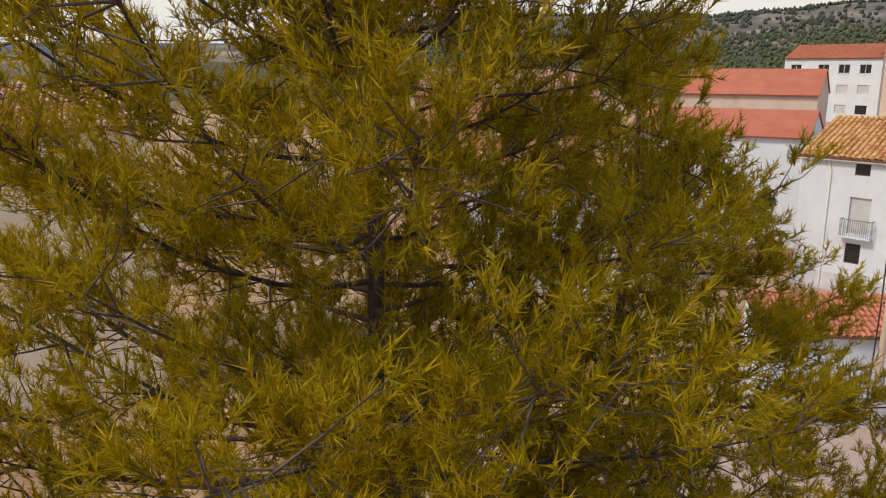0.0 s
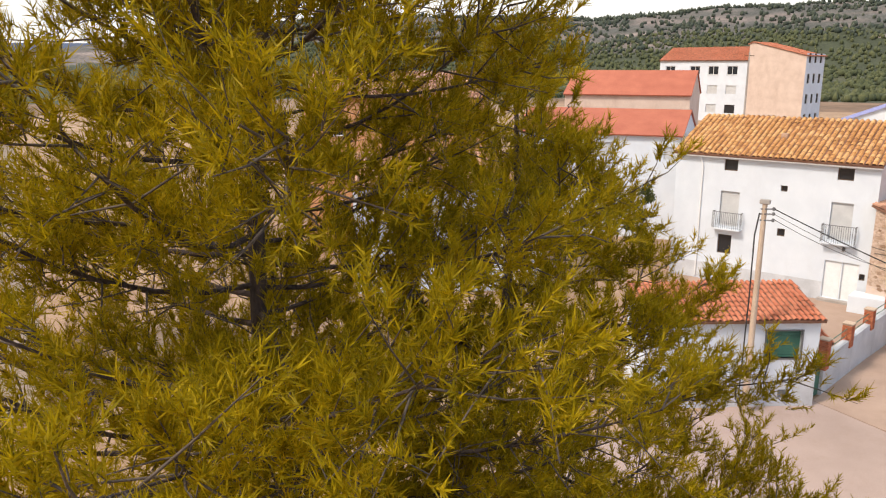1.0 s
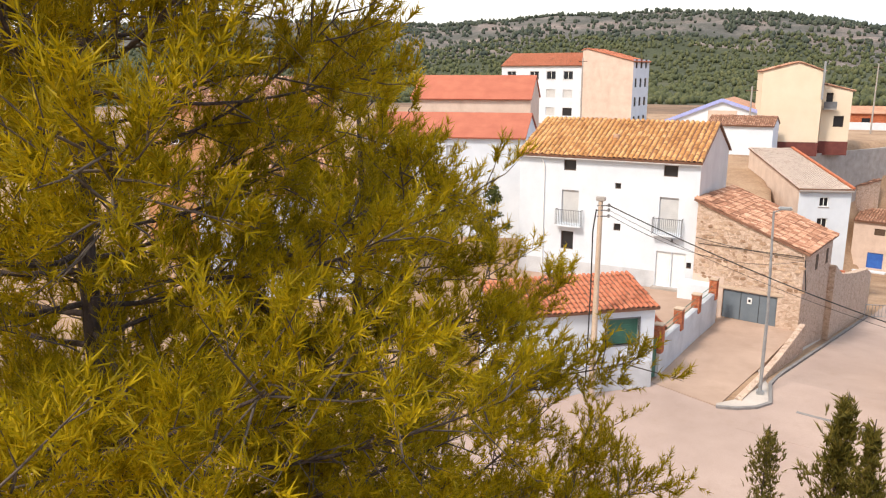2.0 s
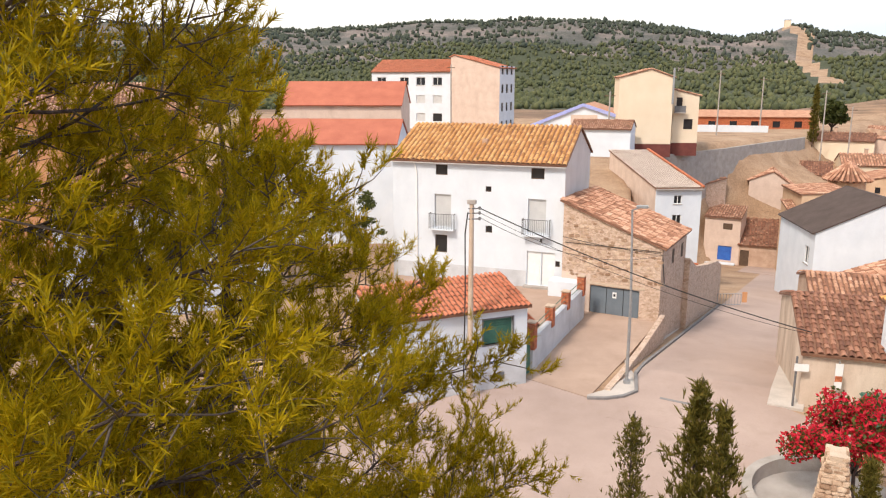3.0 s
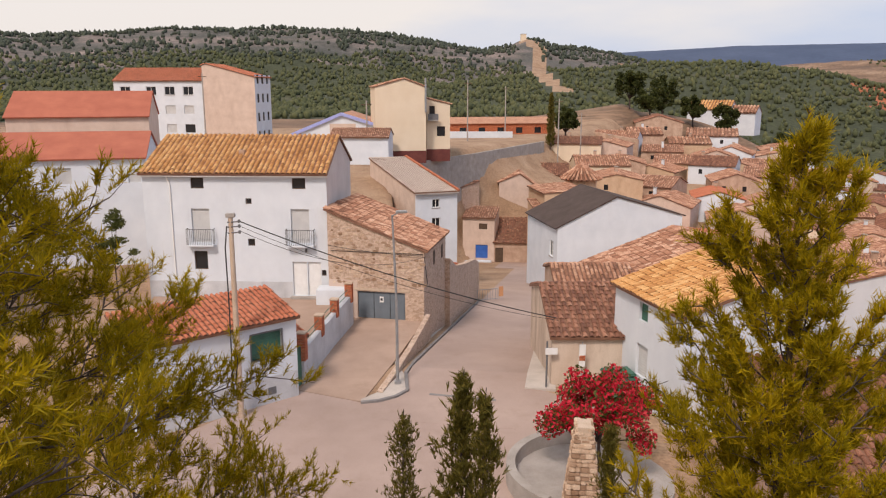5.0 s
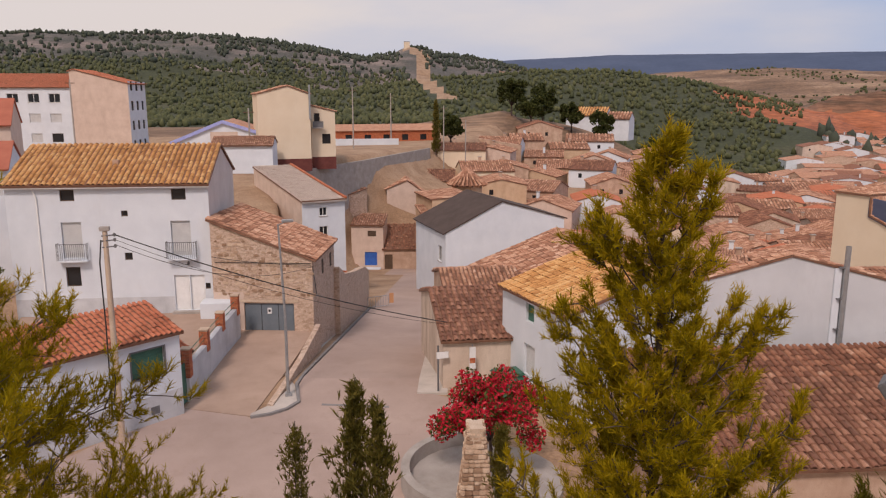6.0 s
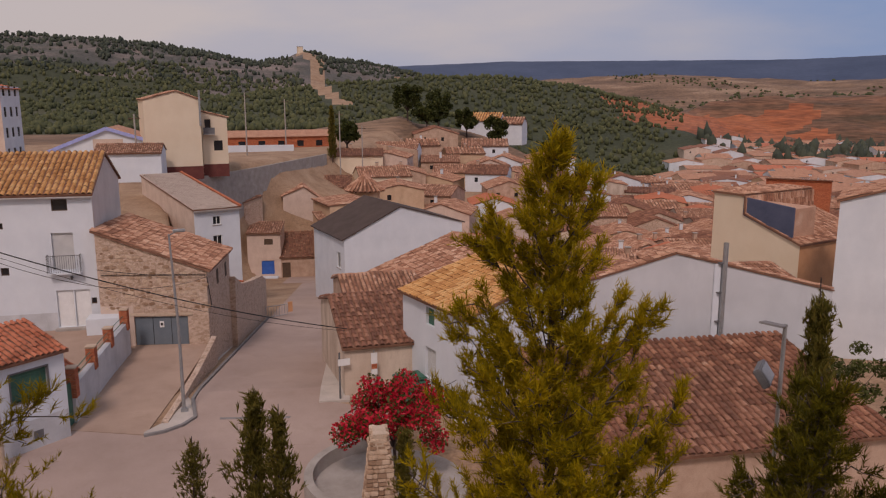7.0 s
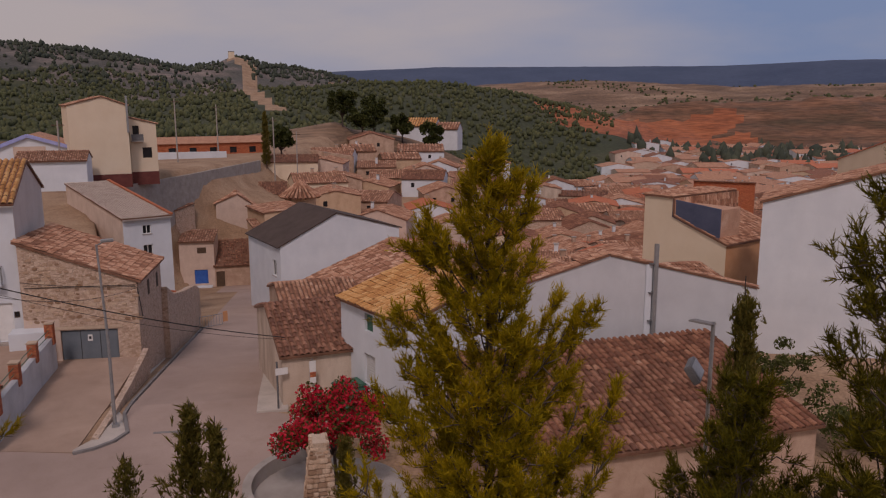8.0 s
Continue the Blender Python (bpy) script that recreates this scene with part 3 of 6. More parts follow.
def opening(parent, o, eu, inn, op, depth):
    """One window, door or shutter in a recess. op: (face, u, v, width, height, kind)."""
    _, u, v, w, h, kind = op
    u0, u1, v0, v1 = u, u + w, v, v + h
    if kind == "plain":
        win = framed_box("window", o, eu, inn, u0, u1, v0, v1, depth - 0.03, depth, GLASS, parent)
    elif kind == "dark":
        win = framed_box("window", o, eu, inn, u0, u1, v0, v1, depth - 0.02, depth, GLASS, parent)
        f = 0.05
        for a in ((u0, u0 + f, v0, v1), (u1 - f, u1, v0, v1), (u0 + f, u1 - f, v0, v0 + f), (u0 + f, u1 - f, v1 - f, v1)):
            framed_box("frame", o, eu, inn, *a, depth - 0.07, depth - 0.02, WOODFRAME, win)
    elif kind == "pane":
        win = framed_box("window", o, eu, inn, u0, u1, v0, v1, depth - 0.02, depth, GLASS, parent)
        f = 0.06
        for a in ((u0, u0 + f, v0, v1), (u1 - f, u1, v0, v1), (u0 + f, u1 - f, v0, v0 + f), (u0 + f, u1 - f, v1 - f, v1), ((u0 + u1) / 2 - 0.03, (u0 + u1) / 2 + 0.03, v0 + f, v1 - f)):
            framed_box("frame", o, eu, inn, *a, depth - 0.07, depth - 0.02, WHITEPAINT, win)
        framed_box("sill", o, eu, inn, u0 - 0.06, u1 + 0.06, v0 - 0.07, v0 - 0.003, -0.06, depth - 0.08, CONCRETE, win)
    elif kind in ("shutter", "green"):
        m = SHUTTER if kind == "shutter" else GREENPAINT
        win = framed_box("shutter", o, eu, inn, u0, u1, v0, v1, depth - 0.03, depth, m, parent)
        k = max(3, int(h / 0.12))
        for i in range(k):
            framed_box("slat", o, eu, inn, u0 + 0.02, u1 - 0.02, v0 + h * (i + 0.08) / k, v0 + h * (i + 0.88) / k, depth - 0.05, depth - 0.03, m, win)
    else:
        m = {"blue": BLUEPAINT, "steel": STEEL_DOOR, "white": WHITEPAINT, "wood": WOODFRAME}[kind]
        win = framed_box("door", o, eu, inn, u0, u1, v0, v1, depth - 0.05, depth, m, parent)
        framed_box("panel", o, eu, inn, u0 + 0.08, u1 - 0.08, v0 + 0.1, v1 - 0.1, depth - 0.07, depth - 0.05, m, win)
    return win


def house(name, label, p, ang, w, d, zb, profile, axis, wall, tile, openings=(), over=0.3, gable=0.12, tiles=True, pitch=0.25, row=0.38, seed=0,
          side=None, category="house", group="", deep=0.18, chimneys=(), foot=1.5, bed=None, seg=4, miss=0.0, thick=0.12):
    """A house: p is the plan corner at the front left, the front runs along ang, profile heights are absolute, openings stand in the wall rectangle."""
    root = empty(name, p[0], p[1], zb, ang)
    prof = [(s, z - zb) for s, z in profile]
    zlo = min(prof[0][1], prof[-1][1])
    V, F = [], []
    faces = {"front": [], "right": [], "back": [], "left": []}
    for op in openings:
        faces[op[0]].append(op)
    side_parts = {}
    for f, ops in faces.items():
        o, eu, inn, W = basis(f, w, d)
        if axis == "x":
            H = prof[0][1] if f == "front" else prof[-1][1] if f == "back" else zlo
        else:
            H = prof[0][1] if f == "left" else prof[-1][1] if f == "right" else zlo
        holes = [(op[1], op[1] + op[3], op[2], op[2] + op[4]) for op in ops]
        Vf, Ff = [], []
        wall_face(Vf, Ff, o, eu, W, H, holes, deep, inn)
        # footing below and gable above
        k = len(Vf)
        Vf += [o + np.array([0, 0, -foot]), o + eu * W + np.array([0, 0, -foot]), o + eu * W, o]
        Ff.append([k, k + 1, k + 2, k + 3])
        gab = (axis == "x" and f in ("right", "left")) or (axis == "y" and f in ("front", "back"))
        if gab:
            q = prof if f in ("right", "front") else [(W - s, z) for s, z in prof[::-1]]
            k = len(Vf)
            poly = [(0.0, zlo), (W, zlo)] + [(s, z) for s, z in q[::-1] if z > zlo + 1e-6]
            Vf += [o + eu * s + np.array([0, 0, z]) for s, z in poly]
            if len(poly) > 2:
                Ff.append(list(range(k, k + len(poly))))
        mat = (side or {}).get(f, wall)
        mesh_object("wall", Vf, Ff, mat, root)
        for op in ops:
            opening(root, o, eu, inn, op, deep)
    if tile:
        roof(root, prof, w if axis == "x" else d, axis, tile, over, gable, tiles, pitch, row, seed, bed=bed, seg=seg, miss=miss, thick=thick)
    for cx, cy, cz, ch, cw, cm in chimneys:
        ch_ob = part("chimney", box_bm(cx - cw / 2, cx + cw / 2, cy - cw / 2, cy + cw / 2, cz - zb, cz - zb + ch, 0.02), cm, root)
        part("cap", box_bm(cx - cw * 0.7, cx + cw * 0.7, cy - cw * 0.7, cy + cw * 0.7, cz - zb + ch, cz - zb + ch + 0.08, 0.01), CONCRETE, ch_ob)
    return tagged(root, label, category, group)

# ---- ground, street and kerbs ----
ground = build_ground()


def strip(name, label, line_l, line_r, mat, thick=0.3, category="road"):
    """A slab between two edges given as lists of (x, y, z)."""
    n = len(line_l)
    V = [*line_l, *line_r]
    V += [(x, y, z - thick) for x, y, z in V]
    F = [(i, n + i, n + i + 1, i + 1) for i in range(n - 1)]
    F += [(2 * n + i, 2 * n + i + 1, 3 * n + i + 1, 3 * n + i) for i in range(n - 1)]
    F += [(i, i + 1, 2 * n + i + 1, 2 * n + i) for i in range(n - 1)] + [(n + i, 3 * n + i, 3 * n + i + 1, n + i + 1) for i in range(n - 1)]
    F += [(0, 2 * n, 3 * n, n), (n - 1, 2 * n - 1, 4 * n - 1, 3 * n - 1)]
    bm = bmesh.new()
    vs = [bm.verts.new(v) for v in V]
    for f in F:
        bm.faces.new([vs[i] for i in f])
    bmesh.ops.recalc_face_normals(bm, faces=bm.faces)
    return tagged(part(name, bm, mat, None, label), label, category, kind="structure")


def on_street(s, n, up=0.0):
    x = STREET0[0] + s * STREETDIR[0] + n * STREETDIR[1]
    y = STREET0[1] + s * STREETDIR[1] - n * STREETDIR[0]
    return (x, y, float(street_z(s)) + up)


SS = [-5, -2.5, 0, 1.5] + [3.5 + i * 2.5 for i in range(30)]
strip("road", "worn pale concrete street running downhill", [on_street(s, -2.75, 0.05) for s in SS], [on_street(s, 3.15, 0.05) for s in SS], ROADMAT)
ENDS = [68, 72, 76, 80, 84]
strip("road", "worn concrete yard at the foot of the street", [on_street(q, -5.5, 0.07) for q in ENDS], [on_street(q, 8.0, 0.07) for q in ENDS], ROADMAT)
# open junction in front of the small hut
jl = [(-14, 17 + 0.0, 0.046), (-11, 24, 0.046), (-8.2, 29.6, 0.046), (-6.0, 32.2, 0.046), (-3.6, 34.4, 0.046), (-0.6, 32.75, 0.046), (1.5, 33.7, 0.046), (7.4, 34.0, 0.046)]
jr = [(-8, 12, 0.046), (-3, 14, 0.046), (0.0, 15, 0.046), (3, 17, 0.046), (5, 20, 0.046), (6, 23, 0.046), (7.5, 27, 0.046), (10.5, 31, 0.046)]
strip("junction", "wide worn concrete street junction", jl, jr, ROADMAT)
strip("driveway", "earthy concrete drive up to the garage", [(-3.55, 34.4, 0.055), (-2.6, 39, 0.05), (-1.4, 46.2, 0.0)], [(-0.55, 32.8, 0.055), (1.3, 39, 0.05), (2.95, 45.2, 0.0)], RAMPMAT)

PAVE = [(-1.0, 32.35, 0.16)] + [on_street(s, -2.95 + 0.35 * math.exp(-((s + 1) / 1.2) ** 2), 0.17) for s in np.arange(0, 30, 1.5)]


def kerb(name, line, width, up, mat, label):
    a, b = [], []
    for i, p in enumerate(line):
        q = np.array(line[min(i + 1, len(line) - 1)]) - np.array(line[max(i - 1, 0)])
        q = q / np.linalg.norm(q[:2])
        nrm = np.array([q[1], -q[0], 0])
        a.append(tuple(np.array(p) - nrm * width / 2))
        b.append(tuple(np.array(p) + nrm * width / 2))
    return strip(name, label, a, b, mat, 0.35, "kerb")


KL = [(-0.6, 32.62, 0.15), (0.2, 32.75, 0.15), (1.0, 33.2, 0.15), (1.55, 33.9, 0.15)] + [on_street(s, -2.86, 0.15) for s in np.arange(0.5, 31, 2.0)]
kerb("kerb", KL, 0.16, 0, KERBMAT, "dark worn street kerb")
PL = [(-0.6, 32.9, 0.14), (0.1, 33.6, 0.14), (0.7, 34.6, 0.14), (1.2, 35.7, 0.14)] + [on_street(s, -3.95, 0.14) for s in np.arange(2.5, 31, 2.0)]
strip("pavement", "narrow pale concrete pavement", PL, [(p[0], p[1], 0.14 if i < 4 else PL[i][2]) for i, p in enumerate(KL[:len(PL)])][:len(PL)], PAVEMENT, 0.3, "pavement")
KR = [on_street(s, 3.23, 0.13) for s in np.arange(-0.5, 40, 2.0)]
kerb("kerb", KR, 0.16, 0, PAVEMENT, "pale street kerb")
strip("pavement", "concrete pavement beside the corner house", [on_street(s, 3.31, 0.12) for s in np.arange(-0.5, 40, 2.0)], [on_street(s, 4.6, 0.12) for s in np.arange(-0.5, 40, 2.0)], PAVEMENT, 0.3, "pavement")

# ---- the white house, the stone building and the hut ----
white_house = house("white_house", "three-storey white plastered house with an ochre clay tile roof", (-14.38, 48.6), -7, 11.55, 9.0, 1.06,
    [(0, 8.92), (4.6, 10.85), (9.0, 8.95)], "x", WHITE, TILE_OCHRE, side={"right": PALE_GABLE}, pitch=0.32, row=0.42, over=0.35, seed=3, openings=[
        ("front", 3.05, 6.9, 0.82, 0.68, "dark"), ("front", 9.4, 6.9, 0.84, 0.68, "dark"), ("front", 6.45, 5.95, 0.38, 0.36, "dark"), ("front", 6.48, 3.3, 0.44, 0.46, "dark"),
        ("front", 2.97, 3.5, 1.15, 2.15, "shutter"), ("front", 9.25, 3.5, 1.15, 2.15, "shutter"), ("front", 3.0, 1.75, 0.85, 1.2, "dark"),
        ("front", 9.25, 0.1, 0.9, 2.2, "white"), ("front", 10.2, 0.1, 0.85, 2.2, "white"), ("front", 11.08, 1.4, 0.3, 0.38, "dark")])
stone_building = house("stone_building", "rubble stone outbuilding with sagging clay tile roof and garage", (-2.91, 46.68), -16, 6.1, 6.6, -0.3,
    [(0, 6.65), (6.1, 4.4)], "y", STONE, TILE_MIX, pitch=0.24, row=0.36, over=0.25, seed=11, foot=4.0, openings=[("front", 1.85, 0.05, 3.05, 1.98, "steel")])
hut = house("hut", "small white hut with red clay tile roof and green window", (-9.45, 29.6), 35.5, 7.3, 2.9, 0.0,
    [(0, 3.82), (2.9, 4.55)], "x", WHITE, TILE_BRIGHT, pitch=0.24, row=0.36, over=0.2, seed=5, openings=[("front", 5.05, 2.2, 1.5, 1.2, "green")])

# ---- houses along the street ----
corner_house = house("corner_house", "low weathered corner house with brown-red barrel tiles", (8.45, 34.0), -5, 5.2, 9.5, -0.3,
    [(0, 2.45), (5.0, 3.7), (9.5, 2.5)], "x", DIRTY, TILE_RED, pitch=0.30, row=0.40, over=0.2, seed=21, seg=6)
white_house_b = house("white_house", "two-storey white house with mossy ochre tile roof", (12.7, 28.75), 10.6, 9.0, 5.95, -0.4,
    [(0, 4.9), (4.5, 6.2), (9.0, 4.9)], "y", WHITE, TILE_OCHRE, pitch=0.25, row=0.38, over=0.25, seed=31, openings=[("left", 2.3, 4.2, 0.75, 0.85, "green"), ("left", 2.2, 1.6, 1.0, 1.5, "shutter")])
tan_a = house("old_house", "old village house with weathered tan tile roof", (9.95, 39.4), -6, 4.4, 7.0, -1.5,
    [(0, 3.0), (3.5, 3.9), (7, 3.0)], "x", ADOBE, TILE_MIX, seed=41)
tan_b = house("old_house", "long old house with broad weathered tan tile roof", (13.4, 39.0), 4, 11.0, 9.0, -1.5,
    [(0, 2.5), (7.0, 5.0), (11.0, 3.9)], "y", ADOBE, TILE_MIX, seed=43)
dark_house = house("house", "white house with a dark brown sheet roof", (17.4, 72.0), 6, 13.0, 10.0, -6.0,
    [(0, 0.75), (6.0, 3.6), (13.0, 1.6)], "y", WHITE_COOL, METAL_ROOF, tiles=False, seed=44, openings=[("front", 9.5, 5.2, 0.4, 0.7, "dark"), ("left", 7.6, 3.6, 1.2, 1.6, "pane")])
grey_house = house("house", "white house with pale grey tile roof and red verge", (3.73, 75.8), 15.5, 4.5, 17.7, -5.0,
    [(0, 3.75), (17.7, 5.7)], "x", WHITE, TILE_GREY, side={"left": PINKISH}, seed=45, openings=[("front", 1.8, 7.25, 0.8, 0.85, "pane"), ("front", 1.75, 4.9, 0.9, 1.3, "pane")])
back_house = house("house", "plain white house with clay tile roof behind the tall house", (-6.25, 101.0), -6, 7.6, 6.5, 2.5,
    [(0, 7.8), (3.2, 8.75), (6.5, 7.8)], "x", WHITE_COOL, TILE_MIX, seed=46)
lilac_house = house("house", "white gabled house with lilac blue eaves trim", (-12.5, 114.4), -4, 11.9, 14.0, 3.0,
    [(0, 7.5), (7.15, 10.4), (11.9, 8.9)], "y", WHITE_COOL, TILE_MIX, tiles=False, seed=47)
yellow = house("apartment_house", "tall blank cream gable with dark red plinth", (-0.4, 108.0), 4, 7.1, 11.0, 5.3,
    [(0, 14.2), (4.1, 15.3), (7.1, 14.2)], "y", CREAM, TILE_MIX, seed=48, over=0.15)
yellow_b = house("apartment_house", "lower cream annex with small windows and balcony", (6.9, 111.0), 4, 3.4, 9.0, 5.3,
    [(0, 12.6), (3.4, 11.8)], "y", CREAM, TILE_MIX, seed=49, openings=[("front", 1.5, 2.0, 1.2, 1.4, "dark"), ("front", 0.4, 4.4, 0.8, 1.9, "dark")])
flats = house("apartment_block", "white four-storey apartment block with red tile roof", (-48.54, 147.96), -9.2, 16.7, 10.0, 2.5,
    [(0, 15.4), (5.0, 17.7), (10.0, 15.4)], "x", WHITE, TILE_BRIGHT, seed=50, openings=[("front", u - 0.9, v, 1.9, 1.5, "dark" if (u, v) == (14.0, 3.6) else "pane" if v > 9 else "shutter")
        for u in (2.1, 7.0, 10.5, 14.0) for v in (10.4, 7.0, 3.6, 0.6)])
flats_b = house("apartment_block", "tan blank gable end of the apartment block", (-31.9, 145.2), -9.2, 9.7, 9.4, 2.5,
    [(0, 18.1), (0.7, 18.35), (9.7, 16.0)], "y", PINKISH, TILE_BRIGHT, seed=51, side={"right": WHITE}, openings=[("right", 1.2 + 2.8 * i, 2.2 + 3.4 * j, 1.2, 1.6, "dark") for i in range(3) for j in range(4)])
red_a = house("house", "white house with a plain red roof behind the pine", (-30.5, 57.0), 10, 13.4, 9.0, 1.5,
    [(0, 8.95), (4.5, 10.6), (9.0, 8.95)], "x", WHITE_COOL, RED_SHEET, tiles=False, seed=52, openings=[("front", 12.1, 5.6, 0.9, 1.0, "shutter"), ("front", 7.0, 5.6, 1.2, 1.2, "shutter")])
red_b = house("house", "pale house with a bright red tile roof", (-34.2, 74.5), 10, 12.5, 9.0, 3.0,
    [(0, 11.45), (4.5, 13.7), (9.0, 11.45)], "x", PINKISH, RED_SHEET, tiles=False, seed=53)
beige = house("house", "large plain beige rendered house seen behind the pine", (-36.0, 4.0), 62, 13.0, 9.0, 0.0,
    [(0, 11.6), (4.5, 13.2), (9.0, 11.6)], "x", CREAM, TILE_MIX, seed=54)
orange_house = house("house", "orange rendered house with tile roof behind the pine", (-42.0, 44.0), 30, 14.0, 9.0, 0.5,
    [(0, 11.8), (4.5, 13.6), (9.0, 11.8)], "x", ORANGE, TILE_MIX, seed=55, openings=[("front", 2 + 4 * i, 2 + 3.2 * j, 1.1, 1.4, "pane") for i in range(3) for j in range(3)])
side_house = house("house", "pale house with tile roof beyond the pine", (-30.5, 36.0), 38, 12.0, 8.0, 0.0,
    [(0, 6.8), (4.0, 8.4), (8.0, 6.8)], "x", WHITE, TILE_MIX, seed=56, openings=[("front", 2 + 4 * i, 1.2 + 2.9 * j, 1.1, 1.4, "pane") for i in range(3) for j in range(2)])

# ---- houses below the pines ----
low_house = house("low_house", "low house with a broad brown-red barrel tile roof", (13.2, 21.0), -9, 13.0, 7.4, -0.6,
    [(0, 1.75), (7.4, 3.3)], "x", ADOBE, TILE_RED, pitch=0.30, row=0.42, over=0.3, seed=61, seg=6)
long_house = house("house", "long pale grey-white blank gable wall with tile coping", (18.6, 29.2), -11, 12.6, 0.55, -0.6,
    [(0, 5.9), (4.4, 7.1), (12.6, 5.0)], "y", GREY_WALL, TILE_MIX, seed=62, over=0.05, gable=0.06, thick=0.08)
behind_house = house("house", "old house with brown tile roof behind the blank gable", (19.5, 30.4), -11, 12.0, 8.0, -1.0,
    [(0, 4.4), (4.0, 5.2), (8.0, 4.2)], "x", DIRTY, TILE_MIX, seed=65, over=0.0)
cream_house = house("house", "cream house with slate-blue sheet cladding and brown roof", (39.3, 45.5), -78, 7.1, 8.0, -2.0,
    [(0, 7.4), (2.6, 7.4), (2.62, 6.1), (7.1, 4.5)], "y", CREAM, TILE_MIX, side={"right": ORANGE}, seed=63, over=0.15)
big_white = house("house", "big blank white plastered house wall", (37.8, 33.0), -52, 16.0, 5.0, -1.0,
    [(0, 8.3), (9.0, 11.2), (16.0, 9.0)], "y", WHITE_COOL, TILE_MIX, seed=64, over=0.15)

# ---- trees ----
def blades(pos, axis, n, length, width, shoot, rng, spread=(0.35, 1.3)):
    """Needle tufts: for each shoot n thin triangles leaning away from its axis."""
    k = len(pos)
    axis = axis / (np.linalg.norm(axis, axis=1)[:, None] + 1e-9)
    P = np.repeat(pos, n, 0)
    A = np.repeat(axis, n, 0)
    r = rng.normal(size=(k * n, 3))
    perp = r - (r * A).sum(1)[:, None] * A
    perp /= np.linalg.norm(perp, axis=1)[:, None] + 1e-9
    th = rng.uniform(*spread, k * n)[:, None]
    d = A * np.cos(th) + perp * np.sin(th)
    d[:, 2] += 0.12
    base = P + A * rng.uniform(-shoot, shoot * 0.25, (k * n, 1))
    ln = length * rng.uniform(0.65, 1.15, (k * n, 1))
    side = np.cross(d, rng.normal(size=(k * n, 3)))
    side /= np.linalg.norm(side, axis=1)[:, None] + 1e-9
    V = np.stack([base - side * width / 2, base + side * width / 2, base + d * ln], 1).reshape(-1, 3)
    return V, np.arange(k * n * 3).reshape(-1, 3)


def pine(name, label, foot, lean, height, crown0, radius, limbs, per_metre=11, sprays=8, spray=0.7, needle=0.11, width=0.008, n=34, mat=None, seed=1, trunk_r=0.16,
         shoot=0.14, up=0.25, cones=0, bare=0.3, hang=0.5, ragged=0.75, rise=0.55, arms=(), spread=(0.35, 1.3)):
    """A pine: tapered trunk, whorled limbs, side sprays and tufts of needles. radius(f, az): crown radius at crown fraction f, 0 low to 1 top."""
    rng = np.random.default_rng(seed)
    root = empty(name, *foot)
    zs = np.linspace(0, height, 14)
    tp = np.stack([lean[0] * zs / height + 0.05 * np.sin(zs * 1.3 + seed), lean[1] * zs / height + 0.05 * np.cos(zs * 1.1 + seed), zs], 1)
    tr = trunk_r * (1 - zs / height) ** 0.75 + 0.012
    V, F = tube(tp, tr, 10)
    array_mesh("trunk", V, F, BARK, root, smooth=True)
    pos, axs, twigs, cone_at = [], [], [], []
    for i in range(limbs + len(arms)):
        arm = arms[i - limbs] if i >= limbs else None
        f = arm[0] if arm else (i + rng.uniform(0.1, 0.9)) / limbs
        z = crown0 + f * (height - crown0) * 0.97
        c = np.array([np.interp(z, zs, tp[:, 0]), np.interp(z, zs, tp[:, 1]), z])
        az = arm[1] if arm else i * 2.39996 + rng.normal(0, 0.25)
        R = arm[2] if arm else radius(f, az) * rng.uniform(ragged, 1.08)
        t = np.linspace(0, 1, 8)
        out = np.array([math.sin(az), math.cos(az), 0])
        tilt = arm[3] if arm else up * (0.4 + 1.6 * f) + rng.normal(0, 0.14)
        bend = rng.normal(0, 0.12)
        side = np.array([out[1], -out[0], 0])
        lp = c + R * (t[:, None] * out + (bend * np.sin(t * 3))[:, None] * side) + R * np.array([0, 0, 1.0]) * (tilt * t**1.6 - 0.06 * np.sin(t * 3.1))[:, None]
        r0 = 0.062 if arm else min(0.036, 0.009 + 0.008 * R) * (trunk_r / 0.16) ** 0.5 * (1 - 0.45 * f)
        V, F = tube(lp, r0 * (1 - t) ** 0.8 + 0.005, 6)
        array_mesh("limb", V, F, BARK, root, smooth=True)
        nb = max(4, int(R * per_metre))
        for b in range(nb):
            low = 0.5 if arm else bare
            tb = low + (1 - low) * rng.random() ** 0.7
            p0 = np.array([np.interp(tb, t, lp[:, q]) for q in range(3)])
            bl = spray * rng.uniform(0.35, 1.15) * min(1.0, 0.35 + R / 2.5)
            bd = out * rng.uniform(0.0, 0.9) + side * rng.uniform(-1.0, 1.0) + np.array([0, 0, rng.uniform(-hang, 0.75)])
            bd /= np.linalg.norm(bd)
            p1 = p0 + bd * bl + np.array([0, 0, 0.10 * bl])
            twigs.append(tube([p0, (p0 + p1) / 2 + rng.normal(0, 0.03, 3), p1], [0.010, 0.007, 0.003], 4))
            if cones and rng.random() < 0.12:
                cone_at.append(p0 + np.array([0, 0, -0.03]))
            for q in range(sprays):
                tq = 0.3 + 0.7 * rng.random() ** 0.8
                pp = p0 + (p1 - p0) * tq
                dd = bd * 0.45 + out * 0.2 + rng.normal(0, 0.38, 3) + np.array([0, 0, rise])
                dd /= np.linalg.norm(dd)
                tip = pp + dd * rng.uniform(0.05, 0.26) * spray / 0.7
                if q % 5 == 0:
                    twigs.append(tube([pp, tip], [0.005, 0.0025], 3))
                pos.append(tip)
                axs.append(dd)
    top = tp[-1]
